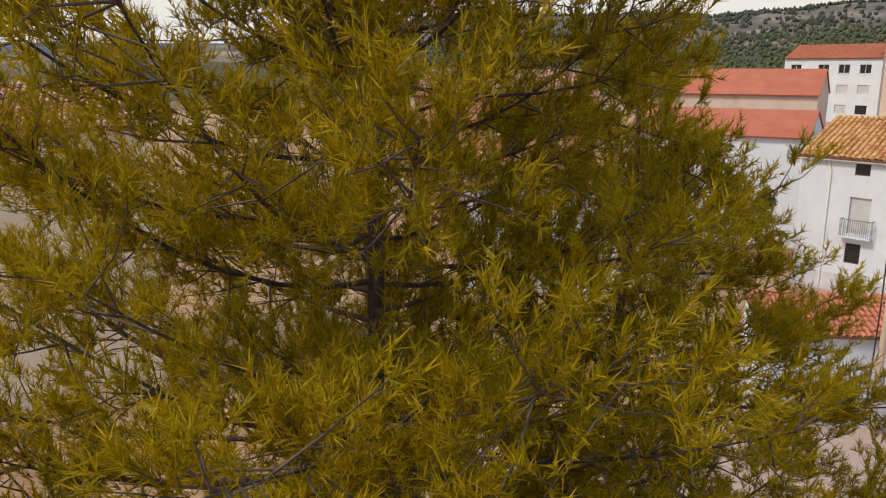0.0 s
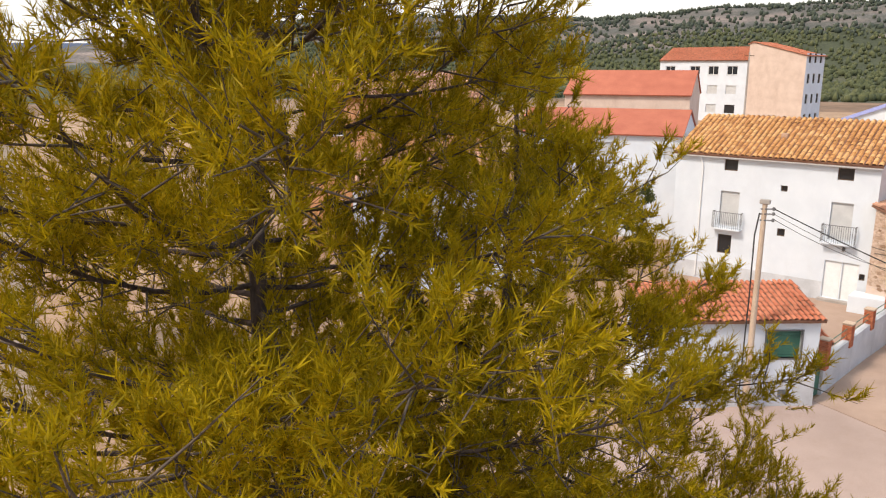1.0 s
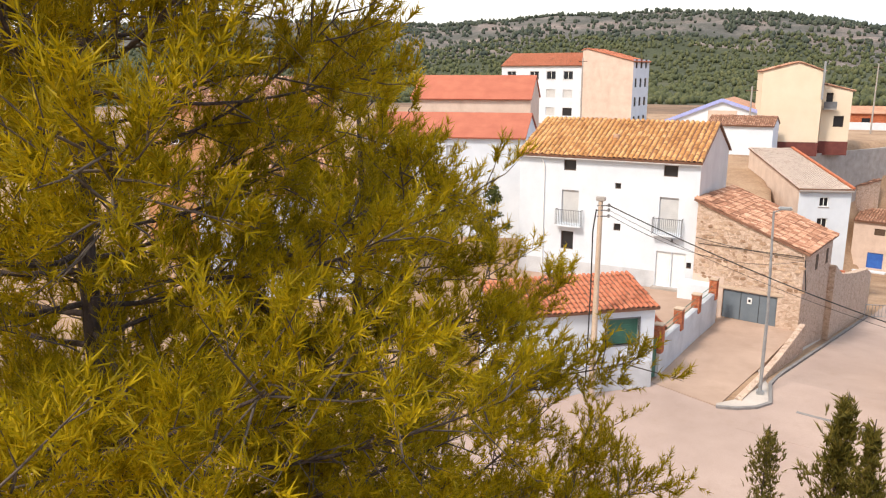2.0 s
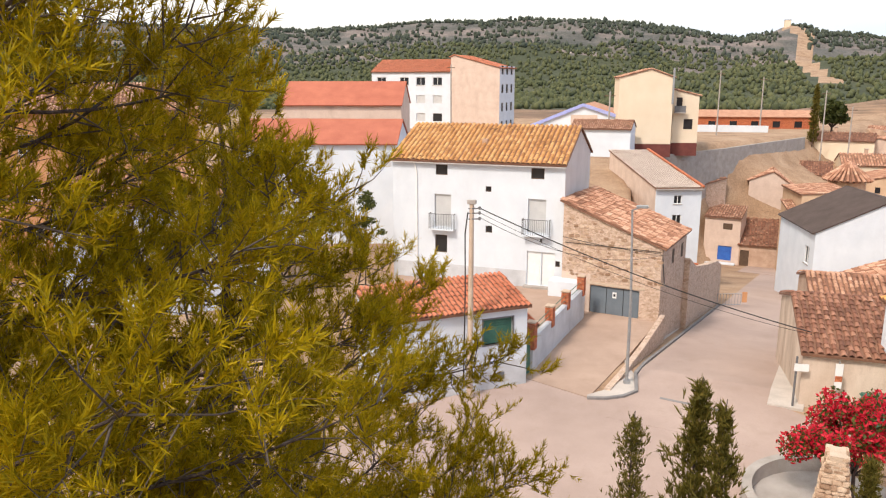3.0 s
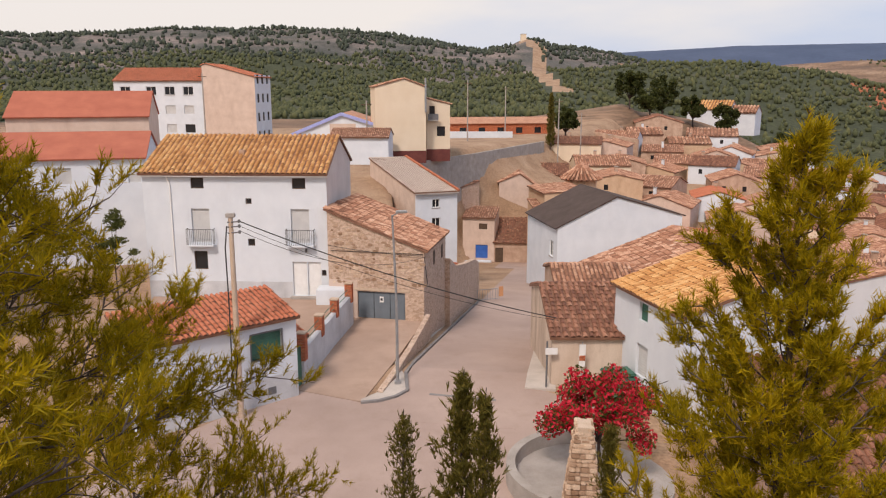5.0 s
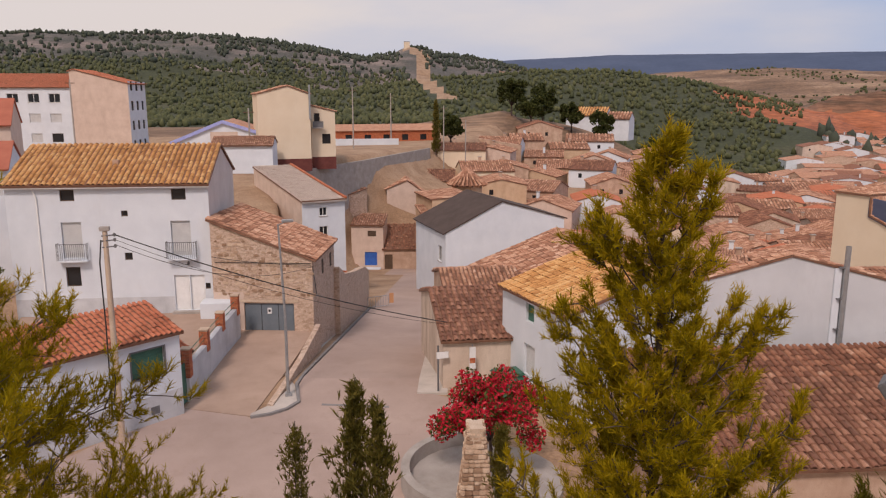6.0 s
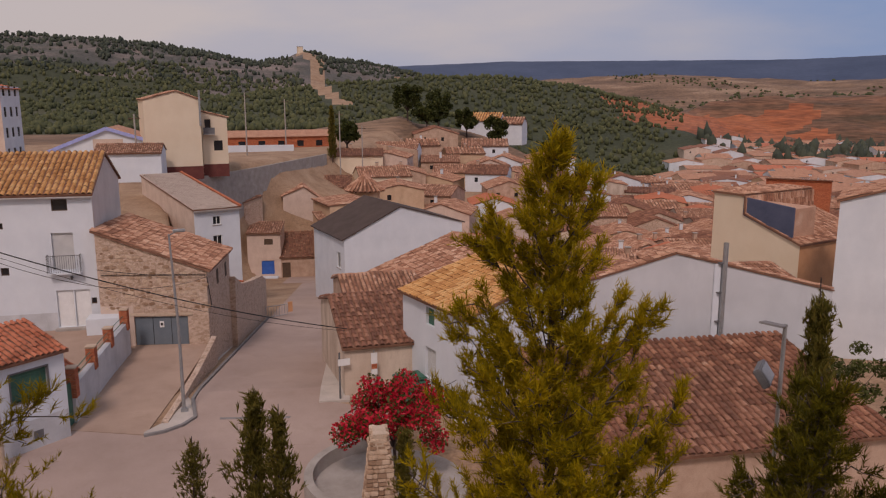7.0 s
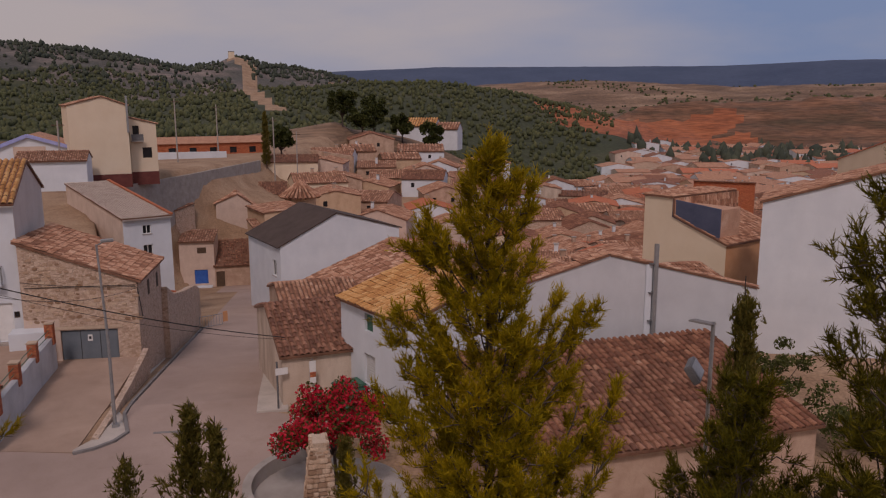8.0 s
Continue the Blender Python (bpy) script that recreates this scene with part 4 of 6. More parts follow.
    for q in range(14):
        pos.append(top - np.array([0, 0, 0.06 * q]) + rng.normal(0, 0.02, 3))
        axs.append(np.array([0, 0, 1.0]) + rng.normal(0, 0.25, 3))
    tri = [(V, F) for V, F in twigs]
    quads = stack(tri)
    array_mesh("twig_mass", quads[0], quads[1], TWIG, root, kind="stuff")
    V, F = blades(np.array(pos), np.array(axs), n, needle, width, shoot, rng, spread)
    array_mesh("crown", V, F, mat or NEEDLE, root, kind="stuff")
    if cones:
        bm = bmesh.new()
        bmesh.ops.create_icosphere(bm, subdivisions=2, radius=0.04)
        for v in bm.verts:
            v.co *= 1 + 0.22 * math.sin(9 * math.atan2(v.co.y, v.co.x) + 60 * v.co.z)
            v.co.z *= 1.25
        first = part("pine_cone", bm, CONE, root)
        first.location = cone_at[0]
        for p in cone_at[1:cones]:
            c2 = new("pine_cone", first.data)
            c2.parent = root
            c2.location = p
    return tagged(root, label, "pine tree")


def big_crown(f, az):
    return (3.6 * (1 - f) ** 0.38 + 0.35) * (1.0 + 0.24 * math.cos(az - 2.3) + 0.36 * max(0.0, math.cos(az + 2.3)))


def side_crown(f, az):
    return float(np.interp(f, [0, 0.3, 0.57, 0.69, 0.84, 0.9, 1.0], [4.3, 4.2, 3.3, 2.1, 1.7, 0.8, 0.15])) * (1.0 + 0.22 * max(0.0, math.cos(az - 1.35)) * (f < 0.62))


def on_land(x, y, sink=0.12):
    return (x, y, land_at(x, y) - sink)


great_pine = pine("pine_tree", "large pine with yellow-green needles, cones and bare inner twigs", on_land(-5.75, 4.5), (0.75, 0.75), 14.8, 2.6, big_crown, 128,
    per_metre=10.0, sprays=10, spray=0.9, seed=4, trunk_r=0.15, cones=150, bare=0.05, n=20, needle=0.12, width=0.0125, shoot=0.15, hang=0.5, rise=0.75, spread=(0.2, 1.2),
    arms=((0.46, -2.15, 3.7, 0.34), (0.40, -2.6, 3.3, 0.15)))
back_pine = pine("pine_tree", "dense yellow-green pine standing behind the larger one", on_land(-5.1, 9.4), (0.25, -0.1), 13.2, 2.6, side_crown, 84,
    per_metre=9.0, sprays=10, spray=0.8, seed=6, trunk_r=0.13, cones=60, bare=0.16, n=16, needle=0.125, width=0.0165, shoot=0.15, hang=0.45, rise=0.75, spread=(0.2, 1.2))
SLIM_H = 13.85 - land_at(4.47, 6.55) + 0.12
slim_pine = pine("pine_tree", "slim young pine with a pointed leader and rising branches", on_land(4.47, 6.55), (0.0, 0.05), SLIM_H, 3.0,
    lambda f, az: float(np.interp((1 - f) * (SLIM_H - 3.0), [0, 0.4, 0.9, 1.3, 1.75, 2.3, 2.9, 3.8, 6.5], [0.05, 0.15, 0.34, 0.50, 0.60, 0.68, 0.88, 1.25, 1.7])) * (1 + 0.15 * math.sin(2.0 * az + 5 * f)), 104,
    per_metre=21, sprays=9, spray=0.42, needle=0.10, width=0.0135, n=15, mat=NEEDLE, seed=9, trunk_r=0.06, shoot=0.15, up=0.8, bare=0.06, hang=0.35, ragged=0.6, rise=0.85, spread=(0.15, 1.1))
side_pine = pine("pine_tree", "bushy dark green young pine", on_land(6.93, 5.3), (0.0, 0.0), 11.4 - land_at(6.93, 5.3), 2.6,
    lambda f, az: 1.7 * (1 - f) ** 0.85 + 0.10, 84, per_metre=17, sprays=9, spray=0.5, needle=0.10, width=0.015, n=11, mat=NEEDLE_DARK, seed=12, trunk_r=0.08, shoot=0.13, up=0.6, bare=0.08, hang=0.4, rise=0.8, ragged=0.65, spread=(0.15, 1.1))
edge_pine = pine("pine_tree", "dark green pine with drooping outer twigs", on_land(7.15, 3.5), (0.0, 0.0), 14.1 - land_at(7.15, 3.5), 2.6,
    lambda f, az: 1.6 * (1 - f) ** 0.6 + 0.12, 84, per_metre=17, sprays=9, spray=0.5, needle=0.10, width=0.015, n=11, mat=NEEDLE_DARK, seed=13, trunk_r=0.08, shoot=0.13, up=0.5, bare=0.08, hang=0.5, rise=0.7, ragged=0.65, spread=(0.15, 1.1))


def columnar(name, label, foot, height, radius, mat, count=1500, seed=1, size=0.10, category="conifer", ragged=0.3):
    """An upright conifer: a stem, short rising branches and many small sprays, with gaps and an uneven outline."""
    rng = np.random.default_rng(seed)
    root = empty(name, *foot)
    zs = np.linspace(0, height, 8)
    V, F = tube(np.stack([0.04 * np.sin(zs), 0.04 * np.cos(zs * 1.2), zs], 1), 0.05 * (1 - zs / height) + 0.01, 6)
    array_mesh("trunk", V, F, BARK, root)
    tufts, axs, br = [], [], []
    nb = max(14, int(height * 9))
    for i in range(nb):
        f = (i + rng.random()) / nb
        z = height * (0.06 + 0.9 * f)
        az = i * 2.4 + rng.normal(0, 0.3)
        R = radius * (1 - f**2.2) * rng.uniform(1 - ragged, 1 + ragged * 0.6)
        out = np.array([math.sin(az), math.cos(az), 0])
        tip = np.array([0, 0, z]) + out * R + np.array([0, 0, R * rng.uniform(0.8, 1.6)])
        br.append(tube([np.array([0, 0, z]), (np.array([0, 0, z]) + tip) / 2 + out * 0.05, tip], [0.012, 0.008, 0.003], 4))
        k = max(3, count // nb)
        tt = rng.uniform(0.25, 1.05, (k, 1))
        tufts.append(np.array([0, 0, z]) + (tip - np.array([0, 0, z])) * tt + rng.normal(0, 0.09, (k, 3)))
        axs.append(np.tile(out * 0.4 + np.array([0, 0, 1.0]), (k, 1)) + rng.normal(0, 0.4, (k, 3)))
    q = stack(br)
    array_mesh("branch_mass", q[0], q[1], TWIG, root, kind="stuff")
    V, F = blades(np.concatenate(tufts), np.concatenate(axs), 8, size, size * 0.22, size * 0.7, rng, (0.1, 0.8))
    array_mesh("crown", V, F, mat, root, kind="stuff")
    return tagged(root, label, category)


def leafy(name, label, foot, height, radius, mat, count=3000, size=0.07, seed=1, trunk=0.06, flat=0.6, bloom=None, bloom_share=0.0, category="tree", trunk_h=0.45):
    """A broad-leaved tree or shrub: stem, forking limbs, and leaves set in uneven clumps."""
    rng = np.random.default_rng(seed)
    root = empty(name, *foot)
    th = height * trunk_h
    V, F = tube([[0, 0, 0], [0.03, 0.02, th * 0.5], [0.0, 0.05, th]], [trunk, trunk * 0.8, trunk * 0.65], 7)
    array_mesh("trunk", V, F, BARK, root, smooth=True)
    cent = []
    for i in range(26):
        az = i * 2.4 + rng.normal(0, 0.3)
        rr = radius * math.sqrt(rng.random()) * 0.85
        zc = th + (height - th) * (0.15 + 0.75 * rng.random()) * (1 - 0.45 * (rr / radius) ** 2)
        c = np.array([rr * math.sin(az), rr * math.cos(az), zc])
        cent.append(c)
        if i < 9:
            V, F = tube([[0, 0.05, th * 0.95], c * np.array([0.5, 0.5, 0.0]) + np.array([0, 0, (th + zc) / 2]), c], [trunk * 0.5, trunk * 0.3, 0.008], 5)
            array_mesh("limb", V, F, BARK, root)
    cent = np.array(cent)
    def leaves(nm, k, m, sz):
        ci = rng.integers(0, len(cent), k)
        d = rng.normal(size=(k, 3))
        d /= np.linalg.norm(d, axis=1)[:, None]
        P = cent[ci] + d * (radius * 0.26 * rng.random((k, 1)) ** 0.45) * np.array([1, 1, flat])
        a = rng.normal(size=(k, 3))
        a /= np.linalg.norm(a, axis=1)[:, None]
        b = np.cross(a, rng.normal(size=(k, 3)))
        b /= np.linalg.norm(b, axis=1)[:, None] + 1e-9
        s = sz * rng.uniform(0.6, 1.3, (k, 1))
        V = np.stack([P - a * s, P + b * s * 0.5, P + a * s, P - b * s * 0.5], 1).reshape(-1, 3)
        return array_mesh(nm, V, np.arange(4 * k).reshape(-1, 4), m, root, kind="stuff")
    leaves("crown", int(count * (1 - bloom_share)), mat, size)
    if bloom:
        leaves("blossom", int(count * bloom_share), bloom, size)
    return tagged(root, label, category)


columnar("cypress", "ragged olive-green cypress with curling tips", on_land(2.5, 18.0), 7.1, 0.80, CYPRESS, 1300, seed=21, size=0.20, ragged=0.75)
columnar("cypress", "second ragged cypress stem beside the first", on_land(3.0, 17.4), 6.8, 0.6, CYPRESS, 800, seed=22, size=0.19, ragged=0.8)
columnar("shrub", "thin leafy grey-green upright shrub", on_land(1.0, 17.6), 6.2, 0.80, CYPRESS, 1100, seed=23, size=0.12, ragged=0.55, category="shrub")
columnar("cypress", "small dense dark green cypress", on_land(6.9, 19.6), 4.9, 0.34, CYPRESS, 1800, seed=24, size=0.12, ragged=0.15)
columnar("conifer", "drooping dark conifer beside the low roof", on_land(10.9, 9.0), 11.3 - land_at(10.9, 9.0), 0.75, CYPRESS, 3600, seed=25, size=0.13, ragged=0.45)
leafy("bougainvillea", "bougainvillea tree covered in crimson bracts", on_land(8.3, 25.3), 4.3, 2.2, LEAF, 11000, 0.085, 31, 0.09, 0.95, BRACT, 0.6, trunk_h=0.36)
leafy("bush", "round dark green garden bush against the white wall", on_land(28.5, 23.5), 4.6, 1.9, LEAF, 3000, 0.10, 32, category="bush", trunk_h=0.2)
leafy("bush", "low dark green bush in the walled garden", on_land(29.5, 20.0), 3.2, 2.2, LEAF, 2600, 0.10, 33, category="bush", trunk_h=0.2)
leafy("fig_tree", "leafy green tree rising behind the tan roof", on_land(23.0, 55.0), 7.4, 3.3, LEAF, 5000, 0.14, 34, trunk_h=0.35)
leafy("tree", "small dark green tree beside the white house", on_land(-15.9, 47.0), 7.6, 1.5, LEAF, 2600, 0.10, 35)


# ---- trees and fittings in the distance ----
for i, (x, y, h, r) in enumerate(((65.0, 199.0, 11.5, 4.2), (69.5, 196.0, 10.5, 4.0), (75.0, 202.0, 11.0, 4.2), (81.0, 196.0, 9.0, 3.4), (88.0, 192.0, 10.0, 4.0), (104.0, 190.0, 10.0, 4.2), (37.0, 152.0, 6.5, 2.8), (40.0, 146.0, 5.0, 2.6))):
    leafy("pine_tree", "dark green umbrella pine near the church", on_land(x, y), h, r, CHURCH_PINE, 4200, 0.34, 50 + i, 0.25, 1.0, category="pine tree", trunk_h=0.24)
for x, y, h in ((32.8, 140.0, 12.0), (36.5, 138.0, 11.0), (16.0, 140.0, 11.0), (-1.5, 104.0, 8.0), (24.5, 150.0, 10.0), (-28.5, 130.0, 12.0)):
    wp = empty("wooden_pole", *on_land(x, y))
    V, F = tube([[0, 0, 0], [0, 0, h]], [0.14, 0.10], 7)
    array_mesh("pole", V, F, CONCRETE, wp)
    part("crossarm", box_bm(-0.7, 0.7, -0.06, 0.06, h - 0.6, h - 0.48), WOODFRAME, wp)
    tagged(wp, "plain wooden power pole above the village", "utility pole", "power poles")
columnar("cypress", "tall narrow dark cypress by the power pole", on_land(32.0, 143.0), 11.0, 0.9, CYPRESS, 900, seed=61, size=0.4, ragged=0.15)
tower = empty("hill_tower", 139.0, 765.0, land_at(139.0, 765.0))
part("block", box_bm(-2.6, 2.6, -2, 2, 0, 8, 0.1), CREAM, tower)
part("parapet", box_bm(-2.8, 2.8, -2.2, 2.2, 8, 8.5, 0.1), CONCRETE, tower)
tagged(tower, "small pale tower on the hilltop", "tower")

# ---- parts and fittings of the white house ----
def bar(p, q, r, sides=6):
    return tube([p, q], [r, r], sides)


def bars(name, segs, mat, parent, label=""):
    V, F = stack([bar(np.array(a, float), np.array(b, float), r) for a, b, r in segs])
    return array_mesh(name, V, F, mat, parent, label)


def balcony(parent, u0, u1, z):
    slab = part("balcony", box_bm(u0, u1, -0.45, -0.003, z - 0.1, z, 0.015), WHITE, parent)
    bars("top_rail", [((u0, -0.42, z + 1.0), (u1, -0.42, z + 1.0), 0.02), ((u0, -0.42, z + 1.0), (u0, 0, z + 1.0), 0.02), ((u1, -0.42, z + 1.0), (u1, 0, z + 1.0), 0.02)], IRON, slab)
    k = 15
    for i in range(k + 1):
        u = u0 + (u1 - u0) * i / k
        bars("baluster", [((u, -0.42, z), (u, -0.42, z + 1.0), 0.012)], IRON, slab)
    for u in (u0, u1):
        for y in (-0.14, -0.28):
            bars("baluster", [((u, y, z), (u, y, z + 1.0), 0.012)], IRON, slab)


balcony(white_house, 2.72, 4.42, 3.4)
balcony(white_house, 8.98, 10.72, 3.4)
part("plinth", box_bm(0.0, 9.2, -0.02, -0.004, -0.5, 1.0), GREY_RENDER, white_house, "grey cement plinth band")
part("eaves_board", box_bm(-0.1, 11.65, -0.30, -0.18, 7.66, 7.80, 0.02), WHITEPAINT, white_house)
bars("downpipe", [((1.55, -0.06, 7.7), (1.75, -0.06, 7.1), 0.05), ((1.75, -0.06, 7.1), (1.75, -0.06, 0.1), 0.05)], WHITEPAINT, white_house)
part("porch_wall", box_bm(11.0, 12.9, -1.6, -0.35, -0.4, 0.9, 0.03), WHITE, white_house)
part("door_step", box_bm(9.1, 11.1, -0.4, -0.003, -0.1, 0.1, 0.02), CONCRETE, white_house)
part("wall_lamp", box_bm(10.1, 10.22, -0.16, -0.003, 2.95, 3.15, 0.02), IRON, white_house)
part("chimney", box_bm(5.6, 5.95, 1.9, 2.25, 8.3, 9.15, 0.02), ADOBE, white_house)

# garage details
part("lintel", box_bm(1.6, 5.2, -0.04, -0.003, 2.08, 2.26, 0.01), MORTAR, stone_building)
for u in (2.86, 3.9):
    part("door_seam", box_bm(u, u + 0.03, 0.09, 0.105, 0.1, 2.0), CABLE, stone_building)
part("sign_plate", box_bm(3.25, 3.5, 0.085, 0.105, 1.35, 1.72), WHITEPAINT, stone_building, "small white no-parking plate")
part("sign_mark", box_bm(3.31, 3.44, 0.078, 0.083, 1.46, 1.62), CABLE, stone_building)
part("plaster_patch", box_bm(0.0, 1.85, -0.012, -0.003, 0.0, 2.7), PINKISH, stone_building, "smooth pinkish plaster patch")
part("gutter_wire", box_bm(0.2, 6.05, -0.05, -0.03, 4.52, 4.55), CABLE, stone_building)
for (face_x, y0, y1, z0, z1) in ((6.12, 2.6, 3.1, 3.3, 4.2), (6.12, 5.1, 5.6, 3.2, 4.1)):
    part("loft_opening", box_bm(6.06, face_x, y0, y1, z0, z1), WOODFRAME, stone_building)

# ---- courtyard, brick pillars and walls ----
def prism(name, poly, z0, z1, mat, label, category, kind="structure"):
    bm = bmesh.new()
    lo = [bm.verts.new((x, y, z0)) for x, y in poly]
    hi = [bm.verts.new((x, y, z1)) for x, y in poly]
    bm.faces.new(hi)
    bm.faces.new(lo[::-1])
    for i in range(len(poly)):
        j = (i + 1) % len(poly)
        bm.faces.new([lo[i], lo[j], hi[j], hi[i]])
    bmesh.ops.recalc_face_normals(bm, faces=bm.faces)
    return tagged(part(name, bm, mat, None), label, category, kind=kind)


prism("courtyard", [(-3.75, 35.6), (-1.65, 44.9), (-2.6, 47.1), (-14.2, 48.5), (-13.0, 40.0), (-6.9, 36.3)], -0.5, 1.02, RAMPMAT, "raised earthy courtyard before the white house", "courtyard")


def wall_line(name, label, pts, thick, mat, category="wall", cap=None):
    """A wall along (x, y, z_bottom, z_top) points."""
    bm = bmesh.new()
    L, R = [], []
    for i, (x, y, z0, z1) in enumerate(pts):
        a, b = pts[max(0, i - 1)], pts[min(len(pts) - 1, i + 1)]
        d = Vector((b[0] - a[0], b[1] - a[1])).normalized()
        nx, ny = -d.y * thick / 2, d.x * thick / 2
        L.append((bm.verts.new((x + nx, y + ny, z0)), bm.verts.new((x + nx, y + ny, z1))))
        R.append((bm.verts.new((x - nx, y - ny, z0)), bm.verts.new((x - nx, y - ny, z1))))
    for i in range(len(pts) - 1):
        bm.faces.new([L[i][0], L[i + 1][0], L[i + 1][1], L[i][1]])
        bm.faces.new([R[i][0], R[i][1], R[i + 1][1], R[i + 1][0]])
        bm.faces.new([L[i][1], L[i + 1][1], R[i + 1][1], R[i][1]])
        bm.faces.new([L[i][0], R[i][0], R[i + 1][0], L[i + 1][0]])
    for i in (0, -1):
        bm.faces.new([L[i][0], L[i][1], R[i][1], R[i][0]])
    bmesh.ops.recalc_face_normals(bm, faces=bm.faces)
    return tagged(part(name, bm, mat, None), label, category, kind="structure")


wall_line("wall_courtyard", "peeling white and grey painted courtyard wall", [(-3.5, 35.3, -0.3, 1.7), (-2.95, 38.0, -0.3, 1.75), (-2.3, 41.3, -0.3, 1.8), (-1.5, 44.9, -0.4, 1.9)], 0.28, GREY_RENDER)


def brick_pillar(x, y, z0, z1):
    root = empty("brick_pillar", x, y, z0, 78)
    w = 0.2
    part("core", box_bm(-w, w, -w, w, 0, z1 - z0), MORTAR, root)
    k = int((z1 - z0) / 0.075)
    for i in range(k):
        z = i * 0.075 + 0.006
        for a in range(2):
            o = (-w - 0.012, w + 0.012)
            if i % 2:
                bx = (o[0], 0.0 - 0.006, o[0], o[1]) if a == 0 else (0.006, o[1], o[0], o[1])
            else:
                bx = (o[0], o[1], o[0], -0.006) if a == 0 else (o[0], o[1], 0.006, o[1])
            part("brick", box_bm(bx[0], bx[1], bx[2], bx[3], z, z + 0.062), BRICK_RED, root)
    part("cap", box_bm(-w - 0.05, w + 0.05, -w - 0.05, w + 0.05, z1 - z0, z1 - z0 + 0.06, 0.015), MORTAR, root, "pale mortar cap")
    return tagged(root, "orange-red brick pillar on the courtyard wall", "pillar", "courtyard brick pillars")


for x, y, z0, z1 in ((-1.58, 44.5, 1.5, 2.65), (-2.26, 41.5, 1.5, 2.5), (-2.86, 38.5, 1.4, 2.5), (-3.45, 35.4, 1.2, 2.55)):
    brick_pillar(x, y, z0, z1)
fence = empty("railing", -2.9, 38.5, 1.75)
for (a, b) in (((-3.4, 35.6), (-2.9, 38.3)), ((-2.85, 38.7), (-2.3, 41.3)), ((-2.25, 41.7), (-1.65, 44.3))):
    for h in (0.25, 0.55):
        bars("rail", [((a[0] + 2.9, a[1] - 38.5, h), (b[0] + 2.9, b[1] - 38.5, h), 0.02)], GREENPAINT, fence)
tagged(fence, "thin green iron railing between brick pillars", "railing")
gate = part("gate", box_bm(-0.3, 0.3, -0.03, 0.03, 0, 1.9, 0.01), GREENPAINT, None)
gate.matrix_basis = pose(-3.62, 34.95, 0.05, 0, 0, 70)
tagged(gate, "narrow green metal gate beside the hut", "gate")
porch = house("porch_roof", "little red tile porch roof over the gate", (-3.9, 35.1), 50, 0.9, 0.8, 1.95, [(0, 2.25), (0.8, 2.6)], "x", BRICK_RED, TILE_BRIGHT, over=0.12, seed=71, foot=0.0, category="porch")
# hut details, in the hut's own frame
part("plinth", box_bm(0.02, 7.28, -0.02, -0.004, -0.3, 1.3), GREY_RENDER, hut, "stained grey cement plinth")
part("vent_grille", box_bm(5.75, 6.15, -0.035, -0.021, 0.45, 0.8), IRON, hut)
for (u0, u1, v0, v1) in ((4.99, 5.05, 2.14, 3.46), (6.55, 6.61, 2.14, 3.46), (5.05, 6.55, 3.4, 3.46), (5.05, 6.55, 2.14, 2.2)):
    part("window_frame", box_bm(u0, u1, -0.03, 0.14, v0, v1), IRON, hut)

# drive retaining wall, yard wall beyond the stone building
wall_line("wall_drive", "low rubble stone retaining wall between drive and pavement", [(0.25, 33.6, -0.5, 0.2), (1.05, 36.2, -0.8, 0.3), (1.9, 39.6, -1.4, 0.3), (2.9, 43.9, -2.2, 0.35), (3.2, 45.2, -2.4, 0.4)], 0.3, STONE)
wall_line("wall_yard", "long rubble yard wall stepping down the street", [(4.85, 51.1, -3.5, 2.6), (5.6, 54.5, -4, 1.3), (6.8, 59.0, -5, 0.4), (8.3, 65.0, -6, -0.6), (9.0, 68.0, -6.5, -1.6)], 0.45, STONE)
wall_line("wall_rubble", "rough stone footing along the street pavement", [(2.85, 44.9, -3, -0.5), (4.0, 49.5, -4, -1.1), (5.15, 54.0, -5, -1.9), (6.9, 61.0, -6, -3.1)], 0.3, STONE)
wall_line("wall_yard_back", "red brick back wall of the yard", [(3.2, 57.5, -4, 1.2), (6.2, 57.0, -4, 0.9)], 0.3, BRICK_RED)
wall_line("wall_retaining", "long grey concrete retaining wall above the old houses", [(0.5, 101.0, -3, 3.6), (4.5, 107.6, -3, 3.85), (15.1, 120.9, -6, 4.0), (30.2, 140.6, -3, 4.5)], 0.4, CONCRETE)
wall_line("wall_white", "long low white garden wall", [(11.0, 149.0, 2.0, 5.9), (25.9, 149.6, 2.0, 5.8)], 0.3, WHITE)
wall_line("wall_enclosure", "dry earth-coloured enclosure wall", [(36.0, 172.0, 0.0, 4.8), (47.8, 168.3, -2.0, 4.6), (54.0, 158.0, -4, 3.6)], 0.4, ADOBE)

# ---- old houses at the foot of the street ----
house("old_house", "pale stone gabled house with two tiny windows", (19.3, 122.5), -8, 7.0, 11.0, -8.5, [(0, -0.9), (3.3, 0.45), (7.0, -2.2)], "y", PINKISH, TILE_MIX, pitch=0.36, row=0.45, seed=81, foot=5.0, miss=0.06,
    openings=[("front", 1.2, 2.6, 0.5, 0.8, "dark"), ("front", 4.4, 1.9, 0.5, 0.8, "dark")])
house("old_house", "small pale rendered house with bright blue door", (12.6, 114.9), -16, 4.9, 5.0, -12.4, [(0, -5.3), (5.0, -4.4)], "x", PINKISH, TILE_MIX, pitch=0.36, row=0.45, seed=82,
    openings=[("front", 2.0, 0.9, 1.9, 2.1, "blue"), ("front", 2.5, 5.4, 1.3, 0.9, "wood")])
